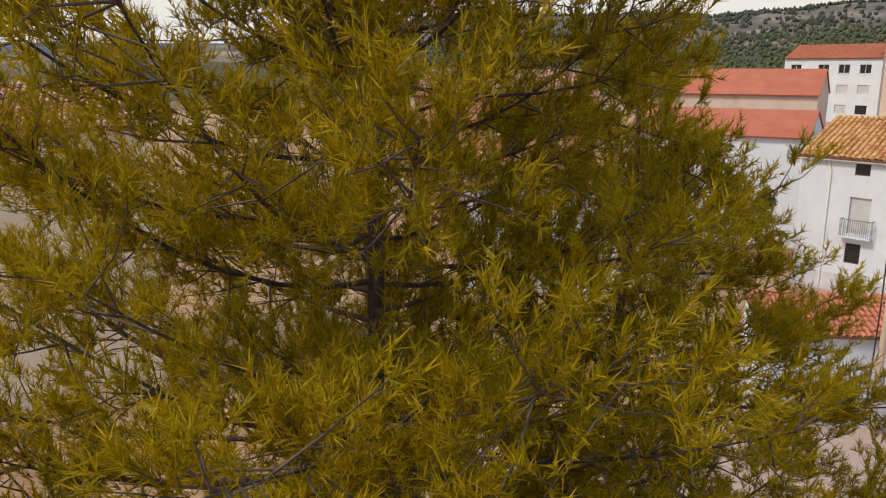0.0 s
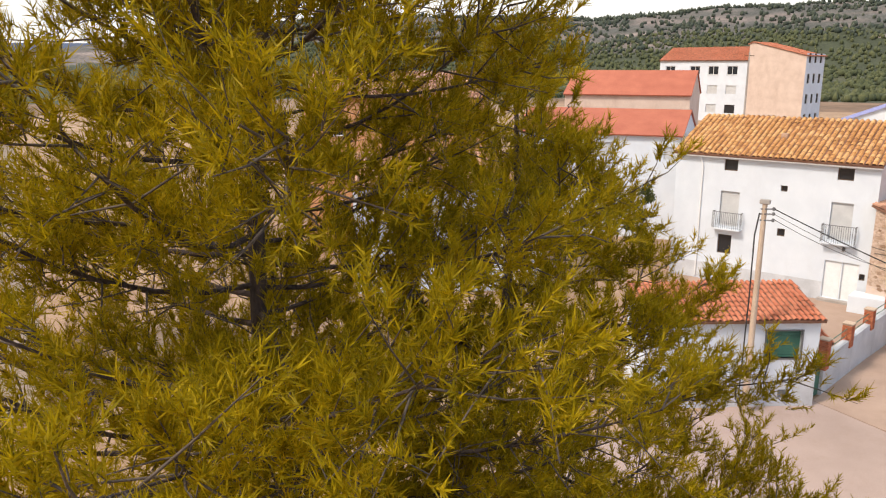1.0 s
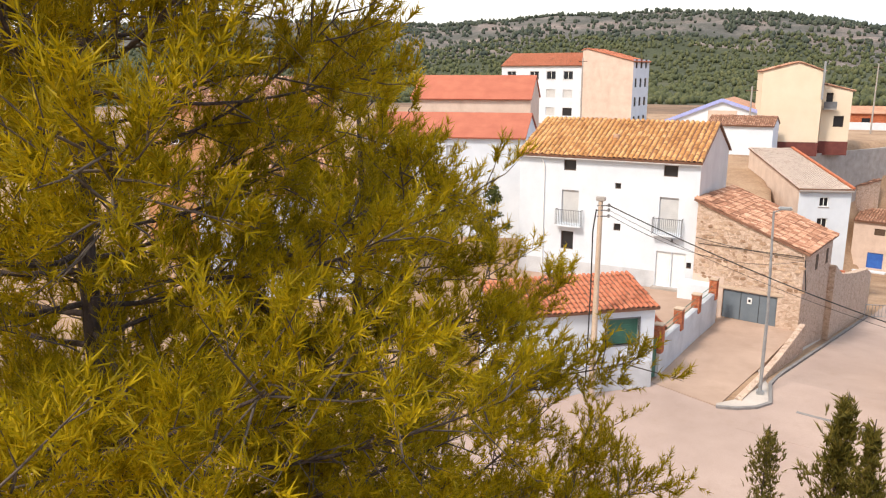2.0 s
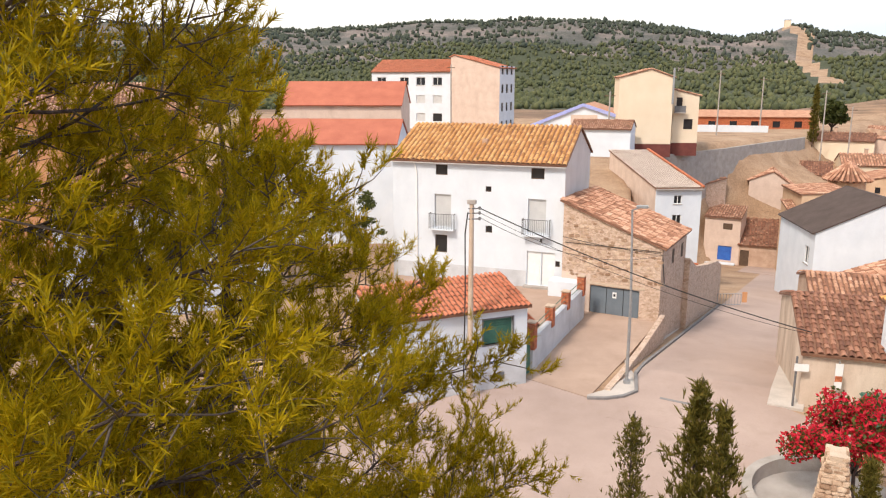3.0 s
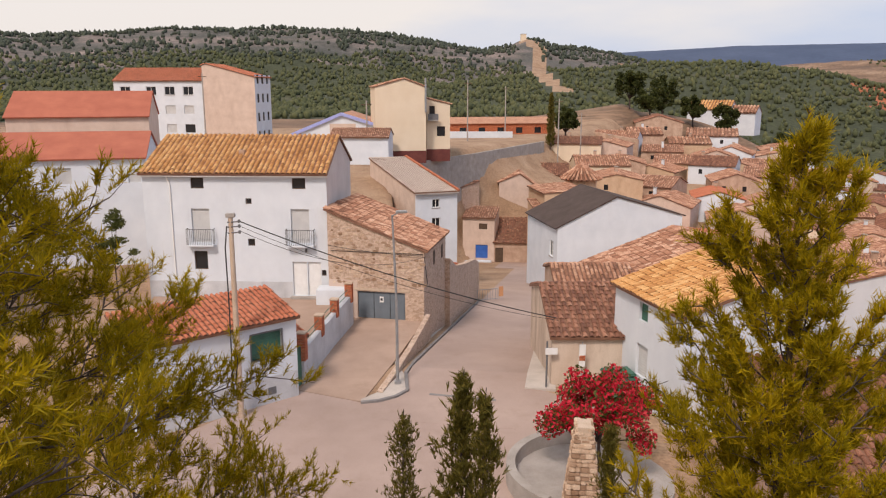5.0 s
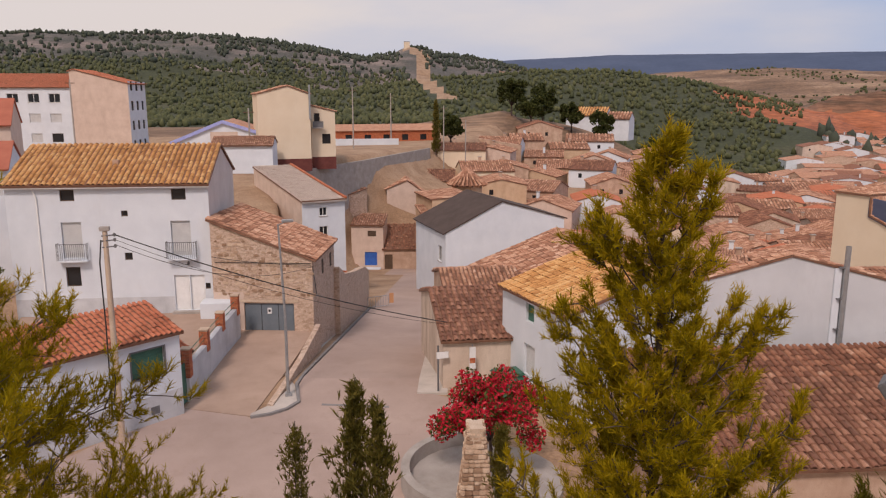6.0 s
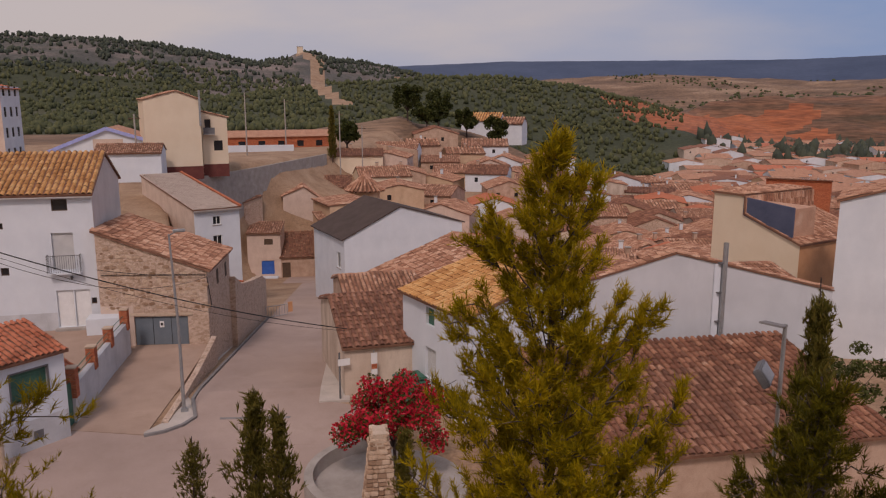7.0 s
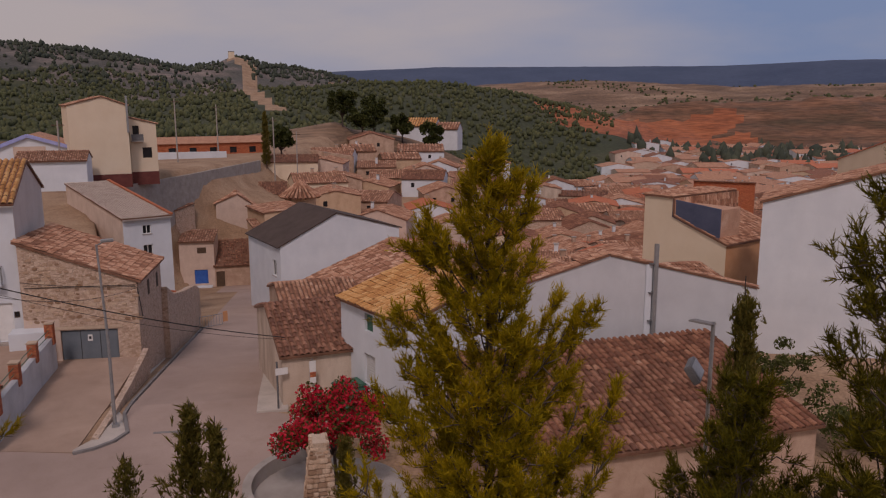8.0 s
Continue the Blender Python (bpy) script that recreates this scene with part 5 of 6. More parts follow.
prism("doorstep", [(12.4, 113.4), (16.6, 112.3), (16.9, 113.4), (12.7, 114.5)], -13.6, -11.7, WHITE, "white painted doorstep platform", "step")
house("old_house", "ochre house with tiled eaves beside the street end", (23.6, 107.4), 4, 6.0, 9.0, -13.0, [(0, -0.8), (6.0, -0.4)], "y", OCHRE, TILE_MIX, pitch=0.36, row=0.45, seed=83)
house("old_house", "narrow ochre annex with a small window under tiled eaves", (22.3, 106.6), 4, 2.6, 5.0, -13.0, [(0, -3.3), (5.0, -2.2)], "x", OCHRE, TILE_MIX, pitch=0.36, row=0.45, seed=91, openings=[("front", 0.9, 6.9, 0.7, 1.0, "wood")])
house("ruin", "stone ruin with collapsed brown tile roof", (17.2, 113.7), -8, 6.4, 7.0, -12.4, [(0, -9.0), (7.0, -6.4)], "x", ADOBE, TILE_RED, pitch=0.36, row=0.45, seed=84, miss=0.35,
    openings=[("front", 0.3, 0.2, 1.2, 2.4, "wood")])
house("ruin", "half-collapsed stone house with broken tile roof", (12.2, 132.6), -67, 10.5, 3.4, -9.0, [(0, -1.9), (1.7, -0.7), (3.4, -1.6)], "x", STONE, TILE_MIX, pitch=0.36, row=0.45, seed=85, miss=0.22, foot=4.0)
house("ruin", "old brick-patched house under the retaining wall", (24.5, 133.5), -14, 8.5, 8.0, -8.0, [(0, -0.9), (4.0, 0.8), (8.0, -0.5)], "x", ORANGE, TILE_RED, pitch=0.36, row=0.45, seed=92, miss=0.08, foot=4.0)
house("ruin", "low roofless stone walls under the retaining wall", (8.2, 122.8), -50, 7.0, 4.0, -7.0, [(0, -1.0), (4.0, -0.4)], "x", STONE, TILE_MIX, pitch=0.36, row=0.45, seed=93, miss=0.5, foot=4.0)
turret = empty("turret", 31.6, 118.0, -8.3)
bm = bmesh.new()
bmesh.ops.create_cone(bm, cap_ends=True, segments=8, radius1=2.5, radius2=2.5, depth=8.4, matrix=Matrix.Translation((0, 0, 4.2)))
part("wall", bm, OCHRE, turret)
bm = bmesh.new()
bmesh.ops.create_cone(bm, cap_ends=True, segments=8, radius1=3.1, radius2=0.15, depth=2.6, matrix=Matrix.Translation((0, 0, 9.7)))
part("roof_cone", bm, UNDER, turret)
ribs = []
for i in range(26):
    a = 2 * math.pi * i / 26
    for j in range(6):
        t0, t1 = j / 6, (j + 1.05) / 6
        r0, r1 = 3.15 * (1 - t0) + 0.1, 3.15 * (1 - t1) + 0.1
        ribs.append(tube([[r1 * math.sin(a), r1 * math.cos(a), 8.45 + 2.6 * t1], [r0 * math.sin(a), r0 * math.cos(a), 8.45 + 2.6 * t0]], [0.11 + 0.1 * (1 - t1), 0.13 + 0.12 * (1 - t0)], 6))
q = stack(ribs)
array_mesh("roof_tiles", q[0], q[1], TILE_MIX, turret, kind="stuff")
tagged(turret, "ochre turret with a pointed fan of roof tiles", "turret")
house("shed_row", "long red brick shed with a pale roof", (14.5, 159.0), 5, 22.0, 8.0, 3.5, [(0, 6.9), (4.0, 8.0), (8.0, 6.9)], "x", BRICK_RED, TILE_MIX, tiles=False, seed=86, category="shed",
    openings=[("front", 2 + 4 * i, 1.4, 1.4, 1.2, "plain") for i in range(5)])
house("church", "white church with an ochre tile roof on the mound", (86.0, 212.5), -38, 11.6, 8.0, 3.0, [(0, 8.3), (4.0, 10.6), (8.0, 8.3)], "x", WHITE, TILE_OCHRE, pitch=0.8, row=1.2, seed=87, category="church")
house("church", "lower white chancel of the church", (95.3, 205.2), -38, 6.5, 7.4, 3.0, [(0, 7.5), (3.7, 9.3), (7.4, 7.5)], "x", WHITE, TILE_MIX, pitch=0.8, row=1.2, seed=88, category="church")
house("apartment_house", "large cream apartment house with wide windows at the village edge", (103.7, 78.8), -104, 24.0, 14.0, -14.0, [(0, 6.2), (15.0, 11.0), (24.0, 8.0)], "y", CREAM, TILE_BRIGHT, tiles=False, seed=89,
    openings=[("front", 1.5 + 6 * i, 12.2 + 4.2 * j, 3.0, 1.7, "pane") for i in range(3) for j in range(2)])
house("orange_house", "small bare orange brick house among the roofs", (88.0, 92.0), -48, 9.0, 8.0, -14.0, [(0, 2.4), (8.0, 1.6)], "x", BRICK_RED, TILE_MIX, seed=90, pitch=0.6, row=0.9, openings=[("front", 3.5, 13.2, 1.6, 1.6, "plain")])

# trims of the houses behind
part("verge", box_bm(4.4, 4.66, -0.3, 17.9, 0, 0.16), BRICK_RED, grey_house, "red brick verge").matrix_basis = pose(0, 0, 8.94, math.degrees(math.atan2(1.95, 17.7)), 0, 0)
part("gutter", box_bm(-0.1, 4.6, -0.36, -0.22, 8.62, 8.78, 0.03), CONCRETE, grey_house)
part("plinth", box_bm(-0.03, 7.13, -0.04, -0.004, -1.6, 0.15), DARKRED, yellow, "dark red painted plinth")
part("plinth", box_bm(-0.03, 3.43, -0.04, -0.004, -1.6, 0.15), DARKRED, yellow_b, "dark red painted plinth")
part("flue", box_bm(6.9, 7.15, -0.3, -0.06, 5.5, 10.2, 0.03), GALV, yellow)
part("balcony", box_bm(0.1, 1.6, -0.9, -0.004, 4.2, 4.35), CONCRETE, yellow_b)
part("parapet", box_bm(0.1, 1.6, -0.9, -0.84, 4.35, 5.2), IRON, yellow_b)
for u0, z0, u1, z1 in ((-0.4, 4.35, 7.15, 7.45), (7.15, 7.45, 12.2, 5.85)):
    L = math.hypot(u1 - u0, z1 - z0)
    tr = part("trim", box_bm(0, L, -0.35, -0.05, -0.25, 0.2), LILAC, lilac_house, "lilac blue eaves trim")
    tr.matrix_basis = pose(u0, 0, z0, 0, -math.degrees(math.atan2(z1 - z0, u1 - u0)), 0)
part("gable_infill", box_bm(5.4, 9.2, -0.03, -0.004, 0.5, 6.0), PINKISH, lilac_house)

# cream house cladding and pipes
bm = bmesh.new()
quad = [(2.55, 8.05), (6.5, 6.7), (6.5, 9.0), (2.55, 9.35)]
fr = [bm.verts.new((u, -0.06, v)) for u, v in quad]
bk = [bm.verts.new((u, 0.1, v)) for u, v in quad]
bm.faces.new(fr)
bm.faces.new(bk[::-1])
for i in range(4):
    bm.faces.new([fr[i], bk[i], bk[(i + 1) % 4], fr[(i + 1) % 4]])
bmesh.ops.recalc_face_normals(bm, faces=bm.faces)
part("cladding", bm, SLATE_BLUE, cream_house, "slate-blue sheet cladding of the roof room")
part("roof_room", box_bm(2.7, 6.4, 0.1, 2.6, 6.2, 8.9), TILE_MIX, cream_house)
part("chimney", box_bm(5.0, 5.7, 1.2, 1.9, 6.3, 8.0, 0.03), WHITE, cream_house)

# ---- lamp post, pole, cables ----
lamp = empty("street_lamp", 1.11, 34.69, 0.05)
V, F = tube([[0, 0, 0], [0, 0, 4], [-0.15, 0, 8.3]], [0.085, 0.065, 0.045], 10)
array_mesh("pole", V, F, GALV, lamp, smooth=True)
part("base", box_bm(-0.15, 0.15, -0.15, 0.15, 0, 0.25, 0.03), GALV, lamp)
bars("arm", [((-0.15, 0, 8.25), (0.25, -0.35, 8.5), 0.03)], GALV, lamp)
part("lamp_head", box_bm(0.0, 0.55, -0.45, -0.15, 8.43, 8.55, 0.04), GALV, lamp, "flat grey lamp head")
tagged(lamp, "tall galvanised street lamp on the pavement corner", "street lamp")

pole = empty("utility_pole", -5.75, 31.55, 0.0)
V, F = tube([[0, 0, 0], [0.01, 0, 4.5], [0.03, 0, 9.0]], [0.15, 0.12, 0.095], 8)
array_mesh("pole", V, F, MORTAR, pole)
part("cap", box_bm(-0.16, 0.22, -0.13, 0.13, 8.85, 9.02, 0.02), CONCRETE, pole)
for h in (8.2, 8.45, 8.65):
    bars("bracket", [((-0.1, -0.05, h), (0.38, -0.1, h + 0.04), 0.03)], IRON, pole)
    part("insulator", box_bm(0.34, 0.44, -0.15, -0.05, h - 0.02, h + 0.12, 0.02), IRON, pole)
V, F = tube([[-0.12, -0.1, 8.5], [-0.22, -0.16, 7.6], [-0.2, -0.16, 5.0], [-0.24, -0.2, 1.0]], [0.03] * 4, 6)
array_mesh("downlead", V, F, CABLE, pole, "black cable running down the pole")
tagged(pole, "weathered concrete utility pole with iron brackets", "utility pole")


def cable(name, a, b, sag, r, label):
    t = np.linspace(0, 1, 24)[:, None]
    P = np.array(a) * (1 - t) + np.array(b) * t - np.array([0, 0, 1.0]) * sag * 4 * t * (1 - t)
    V, F = tube(P, [r] * 24, 5)
    return tagged(array_mesh(name, V, F, CABLE), label, "cable")


cable("overhead_cable", (-5.35, 31.45, 8.7), (8.7, 34.3, 3.35), 0.35, 0.024, "thick black overhead cable crossing the street")
cable("overhead_cable", (-5.35, 31.45, 8.5), (8.8, 34.4, 3.2), 0.5, 0.010, "thin black overhead cable crossing the street")
cable("overhead_cable", (-5.35, 31.45, 8.3), (2.95, 44.8, 4.1), 0.9, 0.012, "black cable sagging to the stone building")
cable("overhead_cable", (2.97, 44.85, 4.1), (3.2, 45.6, 2.2), 0.0, 0.025, "cable clipped down the stone corner")
cable("overhead_cable", (-2.9, 46.5, 4.6), (2.9, 44.9, 4.15), 0.12, 0.018, "cable strung along the stone front")
cable("overhead_cable", (12.4, 29.4, 2.0), (10.9, 30.9, 1.3), 0.2, 0.015, "black cable along the white wall")

mast = empty("flue_pipe", 25.2, 27.75, 2.6)
V, F = tube([[0, 0, 0], [0, 0, 5.0]], [0.12, 0.12], 10)
array_mesh("pipe", V, F, GALV, mast)
for h in (1.2, 2.6, 4.0):
    part("clamp", box_bm(-0.3, 0.14, -0.03, 0.25, h, h + 0.06), IRON, mast)
tagged(mast, "tall grey flue pipe fixed to the white wall", "pipe")
part("pilaster", box_bm(6.3, 6.62, -0.1, -0.003, 2.6, 7.2, 0.02), WHITE_COOL, long_house)

solar = empty("solar_lamp", 12.0, 10.83, land_at(12.0, 10.83) - 0.1)
zt = 9.75 - land_at(12.0, 10.83) + 0.1
V, F = tube([[0, 0, 0], [0, 0, zt]], [0.05, 0.04], 8)
array_mesh("pole", V, F, GALV, solar)
pnl = part("solar_panel", box_bm(-0.30, 0.30, -0.22, 0.22, -0.02, 0.02, 0.008), KERBMAT, solar, "dark tilted solar panel")
pnl.matrix_basis = pose(-0.2, 0.1, zt, 4, 12, 35)
hd = part("lamp_head", box_bm(-0.36, 0.36, -0.2, 0.2, -0.08, 0.08, 0.02), IRON, solar, "dark rectangular lamp head")
hd.matrix_basis = pose(-0.32, 0.12, zt - 1.02, 55, 0, 40)
dif = part("diffuser", box_bm(-0.3, 0.3, -0.15, 0.15, 0.084, 0.095), GALV, hd)
tagged(solar, "slim solar street lamp with panel and flat head", "street lamp")

# ---- planter, stone pillar and clutter on the street ----
arc = [(8.0 + 3.0 * math.cos(a), 24.8 + 3.0 * math.sin(a), -0.2, 0.75) for a in np.linspace(radians(225), radians(85), 22)]
wall_line("wall_planter", "curved concrete planter wall", arc, 0.32, CONCRETE, "planter")
prism("planter_bed", [(8.0 + 2.84 * math.cos(a), 24.8 + 2.84 * math.sin(a)) for a in np.linspace(0, 2 * math.pi, 28, endpoint=False)], -0.3, 0.2, CONCRETE, "paved earthy bed inside the planter", "planter bed")
rngp = np.random.default_rng(5)
pillar = empty("stone_pillar", 7.0, 22.7, 0.0, -12)
part("core", box_bm(-0.22, 0.22, -0.28, 0.46, 0, 3.3), MORTAR, pillar)
zrow = 0.0
while zrow < 3.3:
    hrow = rngp.uniform(0.12, 0.2)
    taper = 0.95 - 0.16 * zrow
    hw = 0.66 - 0.115 * zrow
    x = -hw
    while x < hw - 0.02:
        w = min(rngp.uniform(0.16, 0.3), hw - x)
        if w > 0.05:
            part("stone", box_bm(x, x + w - 0.02, -0.56 * taper - rngp.uniform(0, 0.05), -0.2, zrow, zrow + hrow - 0.02, 0.02), STONE_PIECE, pillar)
        x += w
    y = -0.5 * taper
    while y < 0.5:
        d = rngp.uniform(0.18, 0.34)
        for sx in (-1, 1):
            x0 = sx * (hw - 0.02 + rngp.uniform(0, 0.05))
            part("stone", box_bm(min(x0, sx * 0.1), max(x0, sx * 0.1), y, y + d - 0.02, zrow, zrow + hrow - 0.02, 0.02), STONE_PIECE, pillar)
        y += d
    zrow += hrow
tagged(pillar, "tapered rubble stone pillar beside the planter", "pillar")

barrier = empty("street_barrier", 9.7, 65.4, float(street_z(31.0)) + 0.05, 15)
for i in range(9):
    bars("upright", [((-1.0 + 0.25 * i, 0, 0.1), (-1.0 + 0.25 * i, 0, 1.05), 0.018)], GALV, barrier)
bars("rail", [((-1.0, 0, 1.05), (1.0, 0, 1.05), 0.03), ((-1.0, 0, 0.12), (1.0, 0, 0.12), 0.03)], GALV, barrier)
part("board", box_bm(1.1, 1.5, -0.03, 0.03, 0.3, 1.2), ORANGE, barrier, "orange warning board")
tagged(barrier, "grey metal street barrier with an orange board", "barrier")
drain = strip("drain_grate", "long dark drain grate across the street", [(2.6, 33.55, 0.06), (5.6, 32.6, 0.06)], [(2.55, 33.35, 0.06), (5.55, 32.4, 0.06)], KERBMAT, 0.05, "drain")
post = empty("sign_post", 9.7, 33.2, 0.1)
bars("post", [((0, 0, 0), (0, 0, 2.4), 0.03)], GALV, post)
part("sign_plate", box_bm(-0.16, 0.16, -0.05, -0.03, 1.2, 2.3, 0.01), WHITEPAINT, post)
part("sign_mark", box_bm(-0.14, 0.14, -0.06, -0.052, 1.5, 1.75), BRICK_RED, post)
tagged(post, "small red and white street sign on a post", "sign")
post2 = empty("corner_post", 8.15, 33.7, 0.1)
bars("post", [((0, 0, 0), (0, 0, 2.3), 0.05)], IRON, post2)
part("sign_plate", box_bm(-0.1, 0.5, -0.06, -0.04, 1.65, 2.0, 0.01), WHITEPAINT, post2, "small white sign board")
tagged(post2, "dark post with a small white sign by the corner", "sign post")
bin_ob = empty("waste_container", 11.2, 32.4, 0.0, 5)
part("body", box_bm(-0.65, 0.65, -0.5, 0.5, 0.15, 1.2, 0.06), GREENPAINT, bin_ob)
part("lid", box_bm(-0.7, 0.7, -0.55, 0.55, 1.2, 1.35, 0.06), GREENPAINT, bin_ob)
for sx in (-0.5, 0.5):
    part("wheel", box_bm(sx - 0.06, sx + 0.06, -0.4, -0.2, 0.0, 0.18, 0.04), CABLE, bin_ob)
tagged(bin_ob, "dark green waste container by the white house", "waste container")

# ---- the village below ----
rng_v = np.random.default_rng(77)
KEEP_OUT = [(8.4, 34, 8), (13, 42, 9), (20, 44, 9), (17, 31, 9), (23, 75, 11), (24, 28, 12), (41, 42, 9), (43, 28, 13), (30, 22, 12), (5, 97, 9), (22, 52, 8), (92, 208, 24), (20, 114, 9), (15, 118, 9), (26, 110, 8), (30, 120, 8), (12, 122, 8), (52, 160, 6), (60, 140, 6), (20, 150, 12), (28, 134, 6), (104, 78, 16)]
WALLS = [DIRTY, PINKISH, ADOBE, ADOBE, WHITE, WHITE_COOL, OCHRE, STONE, CREAM]
ROOFS = [TILE_MIX] * 6 + [TILE_RED] * 3 + [TILE_BRIGHT]


def village_house(x, y, ang, w, d, zb, hgt, rise, axis, wall, tile, dist, seed):
    prof = [(0, zb + hgt), (d / 2, zb + hgt + rise), (d, zb + hgt)] if axis == "x" else [(0, zb + hgt), (w / 2, zb + hgt + rise), (w, zb + hgt)]
    r = np.random.default_rng(seed)
    ops = []
    for f, W in (("front", w), ("left", d)):
        for j in range(1 if hgt < 5.2 else 2):
            for i in range(int(r.integers(0, 3))):
                u = W * (0.22 + 0.42 * i) + r.uniform(-0.3, 0.3)
                ops.append((f, u, hgt - 1.6 - 2.5 * j, 0.7, 0.9, "plain"))
    chim = [(w * r.uniform(0.2, 0.8), d * 0.5, zb + hgt + rise * 0.7, 1.3, 0.5, WHITE if r.random() < 0.4 else ADOBE)] if r.random() < 0.6 else []
    p = 0.30 if dist < 110 else 0.44 if dist < 180 else 0.8
    return house("village_house", "village house with %s walls and clay tile roof" % {"white_plaster": "white", "cool_white_plaster": "white", "weathered_plaster": "weathered", "pale_pink_render": "pale pink",
        "earth_render": "earth-coloured", "ochre_render": "ochre", "rubble_stone": "rubble stone", "cream_render": "cream"}[wall.name],
        (x, y), ang, w, d, zb, prof, axis, wall, tile, ops, over=0.25, tiles=dist < 260, pitch=p, row=p * 1.5, seed=seed, seg=3 if dist < 120 else 2, group="village houses", chimneys=chim, foot=4.0, deep=0.12)


def village():
    made = 0
    ca, sa = math.cos(radians(-24)), math.sin(radians(-24))
    for ring in ((9.6, 50, 190), (12.0, 190, 260), (14.0, 260, 480)):
        g, d0, d1 = ring
        k = int(d1 * 1.2 / g)
        for i in range(-k, k):
            for j in range(0, 2 * k):
                gx, gy = i * g * 1.05 + (j % 2) * g * 0.4, j * g * 0.92
                x, y = gx * ca - gy * sa + rng_v.normal(0, 0.9), gx * sa + gy * ca + rng_v.normal(0, 0.9)
                D, az = math.hypot(x, y), math.degrees(math.atan2(x, y))
                s, n = (float(q) for q in street_sn(x, y))
                lo = 12 if D < 200 else 24.5 + (D - 200) * 0.03
                hi = 62
                if not (d0 < D <= d1 and lo < az < hi) or x < np.interp(y, EDGE_Y, EDGE_X) + 4 or (n < 9 and s < 88) or any((x - a) ** 2 + (y - b) ** 2 < c * c for a, b, c in KEEP_OUT):
                    continue
                if D > 215 and az < 32 + (D - 215) * 0.035:
                    continue
                r = rng_v
                w, d = g * r.uniform(0.86, 1.1), g * r.uniform(0.8, 1.02)
                hgt = r.uniform(2.2, 4.3) if D < 190 else r.uniform(2.6, 5.4)
                far_white = D > 200
                wall = WALLS[int(r.integers(0, len(WALLS)))] if not far_white or r.random() < 0.55 else WHITE
                tile = ROOFS[int(r.integers(0, len(ROOFS)))]
                ang = -24 + r.normal(0, 7) + (90 if r.random() < 0.3 else 0)
                zb = land_at(x, y)
                cw, sw = math.cos(radians(ang)), math.sin(radians(ang))
                px, py = x - (w / 2 * cw - d / 2 * sw), y - (w / 2 * sw + d / 2 * cw)
                village_house(px, py, ang, w, d, zb, hgt, r.uniform(0.9, 1.7), "x" if r.random() < 0.6 else "y", wall, tile, D, 1000 + made)
                made += 1
    return made


village()


# ---- woods on the hills ----
def woods(name, label, count, d0, d1, a0, a1, size, seed, mat, keep=None, squash=1.0):
    rng = np.random.default_rng(seed)
    bm = bmesh.new()
    bmesh.ops.create_icosphere(bm, subdivisions=1, radius=1.0)
    tv = np.array([v.co[:] for v in bm.verts])
    bm.verts.index_update()
    tf = np.array([[v.index for v in f.verts] for f in bm.faces])
    bm.free()
    D = np.sqrt(rng.uniform(d0**2, d1**2, count))
    A = np.radians(rng.uniform(a0, a1, count))
    X, Y = D * np.sin(A), D * np.cos(A)
    if keep is not None:
        ok = np.array([keep(x, y, d, math.degrees(a), rng.random()) for x, y, d, a in zip(X, Y, D, A)])
        X, Y, D = X[ok], Y[ok], D[ok]
    Z = land(X, Y)
    amp = np.clip((D - 240) * 0.014, 0, 6.0)
    for i in range(len(X)):
        p = Vector((X[i] * 0.011, Y[i] * 0.011, 0.3))
        Z[i] += amp[i] * (noise.noise(p) + 0.5 * noise.noise(p * 2.7) + 0.3 * noise.noise(p * 6.1))
    k = len(X)
    S = size * rng.uniform(0.5, 1.25, k)
    V = np.repeat(tv[None], k, 0) * (1 + rng.normal(0, 0.26, (k, len(tv), 1)))
    rad = S * 0.72
    off = np.stack([rng.normal(0, 0.25, k) * S, rng.normal(0, 0.25, k) * S, S * 0.55 * squash], 1)
    V = V * rad[:, None, None] * np.array([1, 1, 1.35 * squash]) + off[:, None] + np.stack([X, Y, Z], 1)[:, None]
    V = V.reshape(-1, 3)
    F = (tf[None] + (np.arange(k) * len(tv))[:, None, None]).reshape(-1, 3)
    return tagged(array_mesh(name, V, F, mat), label, "woodland", kind="stuff")


def on_scrub(x, y, d, a, r):
    v = noise.noise(Vector((x * 0.012, y * 0.012, 9.0))) + 0.5 * noise.noise(Vector((x * 0.05, y * 0.05, 4.0)))
    return abs(a - (9.6 + (840 - d) * 0.0075)) > 0.8 and (v > 0.0 or r < 0.2 or d > 822)


def in_wood(x, y, d, a, r):
    if abs(a - (9.6 + (840 - d) * 0.0075)) < 0.9 and d > 420:
        return False
    if a < 12 and d > 640 + 40 * noise.noise(Vector((x * 0.01, y * 0.01, 7.0))):
        return False
    return a < 38 - (r * 2) and (d > 265 + 40 * noise.noise(Vector((x * 0.01, y * 0.01, 0))))


woods("pine_wood", "dense green pine wood on the lower hillside", 15000, 262, 640, -50, 39, 1.65, 1, WOODS, in_wood)
woods("hill_wood", "scattered dark pines on the dry upper hill", 9500, 590, 880, -50, 19, 2.1, 2, WOODS_DARK, on_scrub)
woods("river_trees", "row of dark trees beneath the red bank", 520, 400, 480, 39, 60, 2.9, 3, WOODS_DARK, lambda x, y, d, a, r: r < (0.35 if a < 43.5 else 1.0), 1.7)
woods("plateau_scrub", "sparse scrub on the dry plateau", 2600, 700, 1700, 17, 62, 3.2, 4, WOODS, lambda x, y, d, a, r: noise.noise(Vector((x * 0.006, y * 0.006, 1.0))) > 0.12, 0.7)

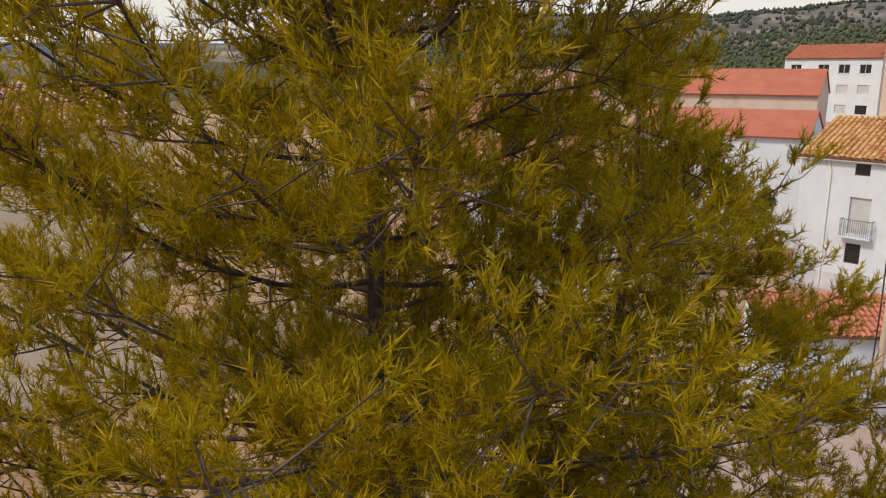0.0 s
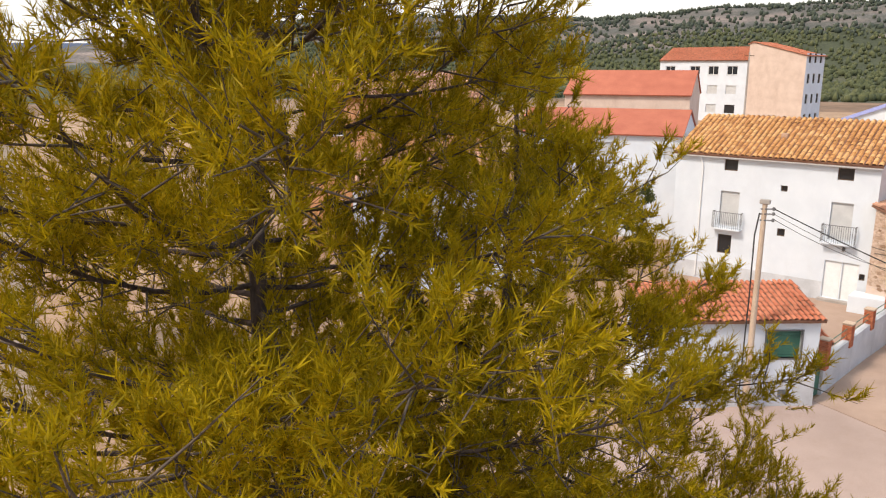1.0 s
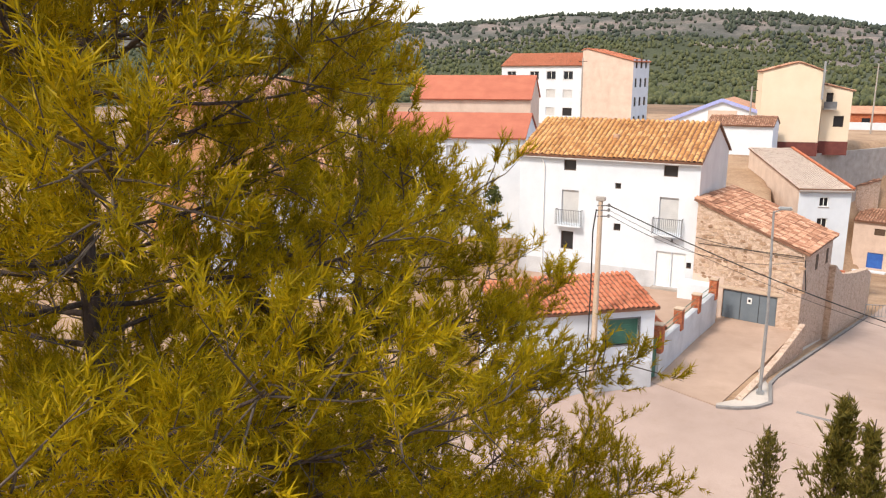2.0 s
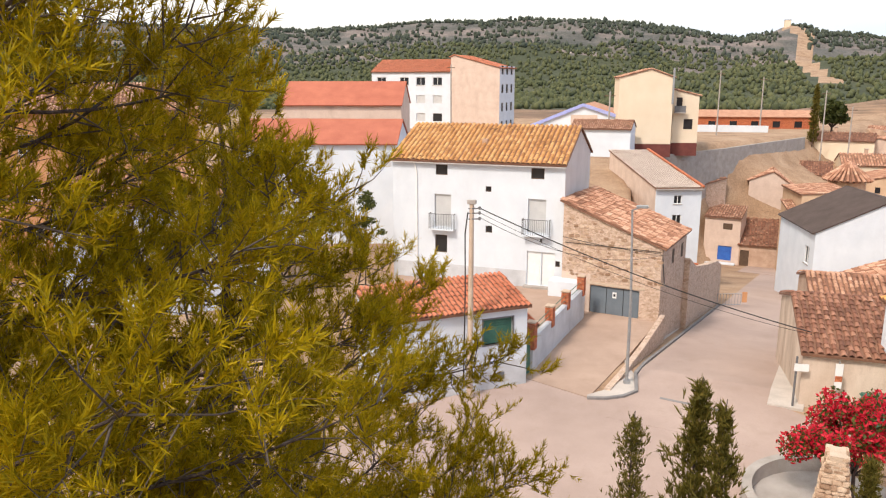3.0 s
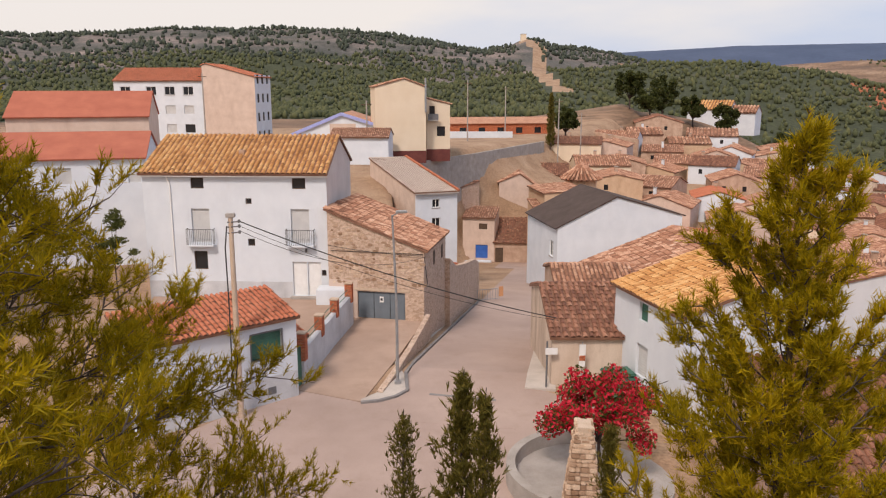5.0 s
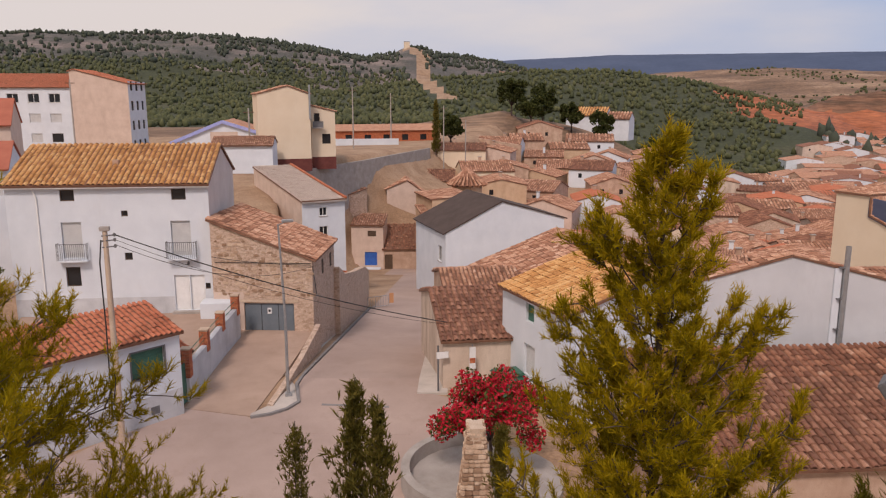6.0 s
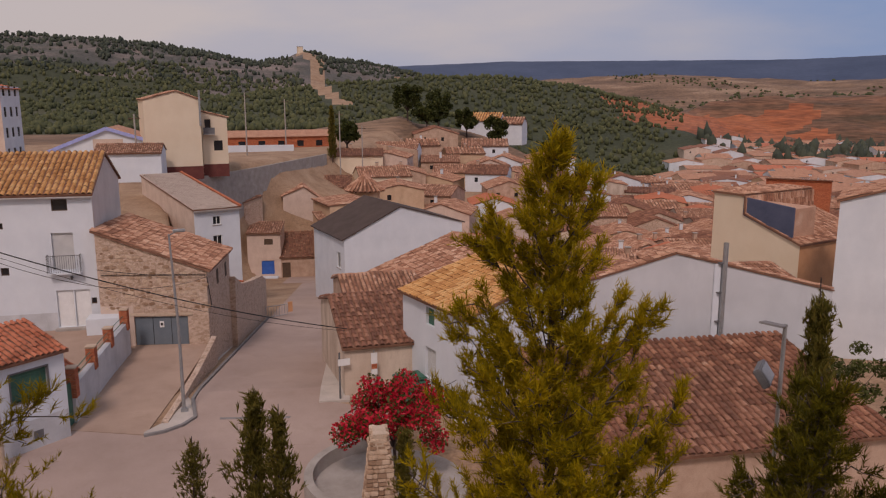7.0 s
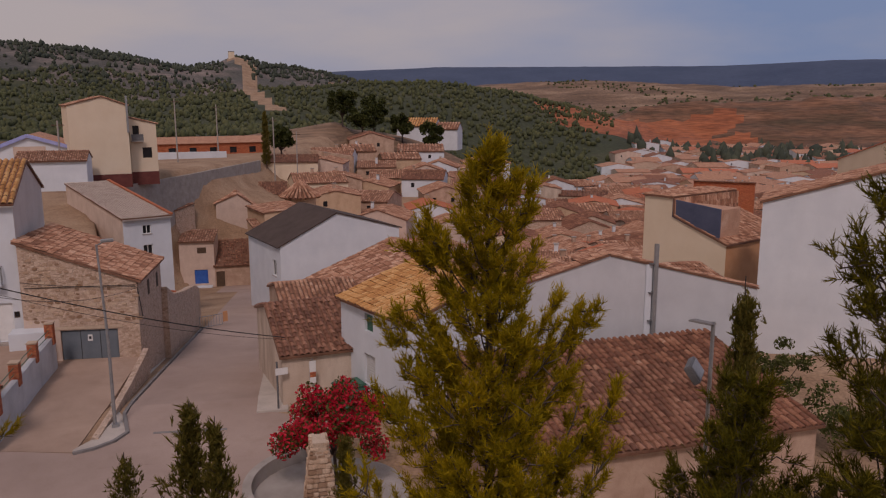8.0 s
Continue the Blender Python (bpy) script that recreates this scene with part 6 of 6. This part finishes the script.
# ---- single pieces: tiles on the two nearest roofs, stones on the rubble front ----
def barrel_mesh(pitch, row, seg=6):
    th = np.linspace(0.05, np.pi - 0.05, seg + 1)
    r0, r1 = pitch * 0.33, pitch * 0.40
    V = []
    for r, b, lift in ((r0, -0.06, 0.0), (r1, row, 0.025)):
        for q, dr in ((0, 0.0), (1, -0.018)):
            V += [(-math.cos(t) * (r + dr), b, math.sin(t) * (r + dr) * 0.85 + lift) for t in th]
    m = seg + 1
    F = []
    for i in range(seg):
        F += [(i, i + 1, 2 * m + i + 1, 2 * m + i), (m + i, 3 * m + i, 3 * m + i + 1, m + i + 1), (2 * m + i, 2 * m + i + 1, 3 * m + i + 1, 3 * m + i)]
    me = bpy.data.meshes.new("tile")
    me.from_pydata(V, [], F)
    me.materials.append(TILE_OB)
    me.update()
    return me


def tile_objects(parent, o, ea, eb, L, B, pitch, row, seed, pick=None):
    """Single tiles on a slope; those outside the picked stretch are joined into one part."""
    rng = np.random.default_rng(seed)
    nc, nr = int(round(L / pitch)), int(round(B / row))
    pitch, row = L / nc, B / nr
    me = barrel_mesh(pitch, row)
    en = np.cross(ea, eb)
    if en[2] < 0:
        en = -en
    V0 = np.array([v.co[:] for v in me.vertices])
    F0 = np.array([list(p.vertices) for p in me.polygons])
    rest, k = [], 0
    for c in range(nc):
        for r in range(nr):
            a, b = (c + 0.5) * pitch + rng.normal(0, 0.014), r * row + rng.normal(0, 0.022)
            h = 0.14 + rng.normal(0, 0.008) + 0.02 * math.sin(c * 0.4) * math.sin(r * 0.6)
            tw = rng.normal(0, 0.04)
            x2, y2 = ea * math.cos(tw) + eb * math.sin(tw), eb * math.cos(tw) - ea * math.sin(tw)
            at = o + ea * a + eb * b + en * h
            if pick is None or pick(c, r):
                t = new("tile", me)
                t.parent = parent
                M = Matrix.Identity(4)
                for q in range(3):
                    M[q][0], M[q][1], M[q][2], M[q][3] = x2[q], y2[q], en[q], at[q]
                t.matrix_basis = M
                k += 1
            else:
                rest.append((V0[:, :1] * x2 + V0[:, 1:2] * y2 + V0[:, 2:3] * en + at, F0))
    if rest:
        V, F = stack(rest)
        array_mesh("roof_tiles", V, F, TILE_RED, parent, kind="stuff")
    return k


def bare_front(root):
    """Takes the joined tiles off the slope that gets single tiles."""
    tiles = [c for c in root.children if c.name.split(".")[0] == "roof_tiles"]
    bpy.data.objects.remove(tiles[0])


bare_front(corner_house)
dz, dy = 3.7 - 2.45, 5.0
ln = math.hypot(dz, dy)
ebv = np.array([0, -dy / ln, -dz / ln])
tile_objects(corner_house, np.array([-0.12, 5.0, 3.7 + 0.3]), np.array([1.0, 0, 0]), ebv, 5.44, ln + 0.2, 0.30, 0.40, 21)
bare_front(low_house)
dz, dy = 3.3 - 1.75, 7.4
ln = math.hypot(dz, dy)
ebv = np.array([0, -dy / ln, -dz / ln])
tile_objects(low_house, np.array([-0.12, 7.4 + 0.12, 3.3 + 0.6 + 0.025]), np.array([1.0, 0, 0]), ebv, 13.24, ln + 0.42, 0.30, 0.42, 61, pick=lambda c, r: 14 <= c < 36 and r >= 6)

stone_meshes = []
rng_s = np.random.default_rng(8)
for i in range(7):
    bm = box_bm(-0.5, 0.5, -0.5, 0.5, -0.5, 0.5, 0.16)
    for v in bm.verts:
        v.co += Vector(rng_s.normal(0, 0.05, 3))
    me = bpy.data.meshes.new("stone")
    bm.to_mesh(me)
    bm.free()
    me.materials.append(STONE_PIECE)
    stone_meshes.append(me)
placed = 0
zrow = 2.5
while zrow < 6.2 and placed < 260:
    u = 0.2 + rng_s.uniform(0, 0.3)
    while u < 6.0:
        w, h = rng_s.uniform(0.14, 0.36), rng_s.uniform(0.10, 0.2)
        top = 6.65 - (6.65 - 4.4) * u / 6.1 + 0.3 - 0.35
        if zrow + h < top and rng_s.random() < 0.62:
            st = new("stone", stone_meshes[placed % 7])
            st.parent = stone_building
            st.matrix_basis = Matrix.LocRotScale((u + w / 2, 0.0, zrow + h / 2), Euler((0, rng_s.normal(0, 0.12), 0)), (w, rng_s.uniform(0.04, 0.09), h))
            placed += 1
        u += w + rng_s.uniform(0.04, 0.16)
    zrow += rng_s.uniform(0.19, 0.25)
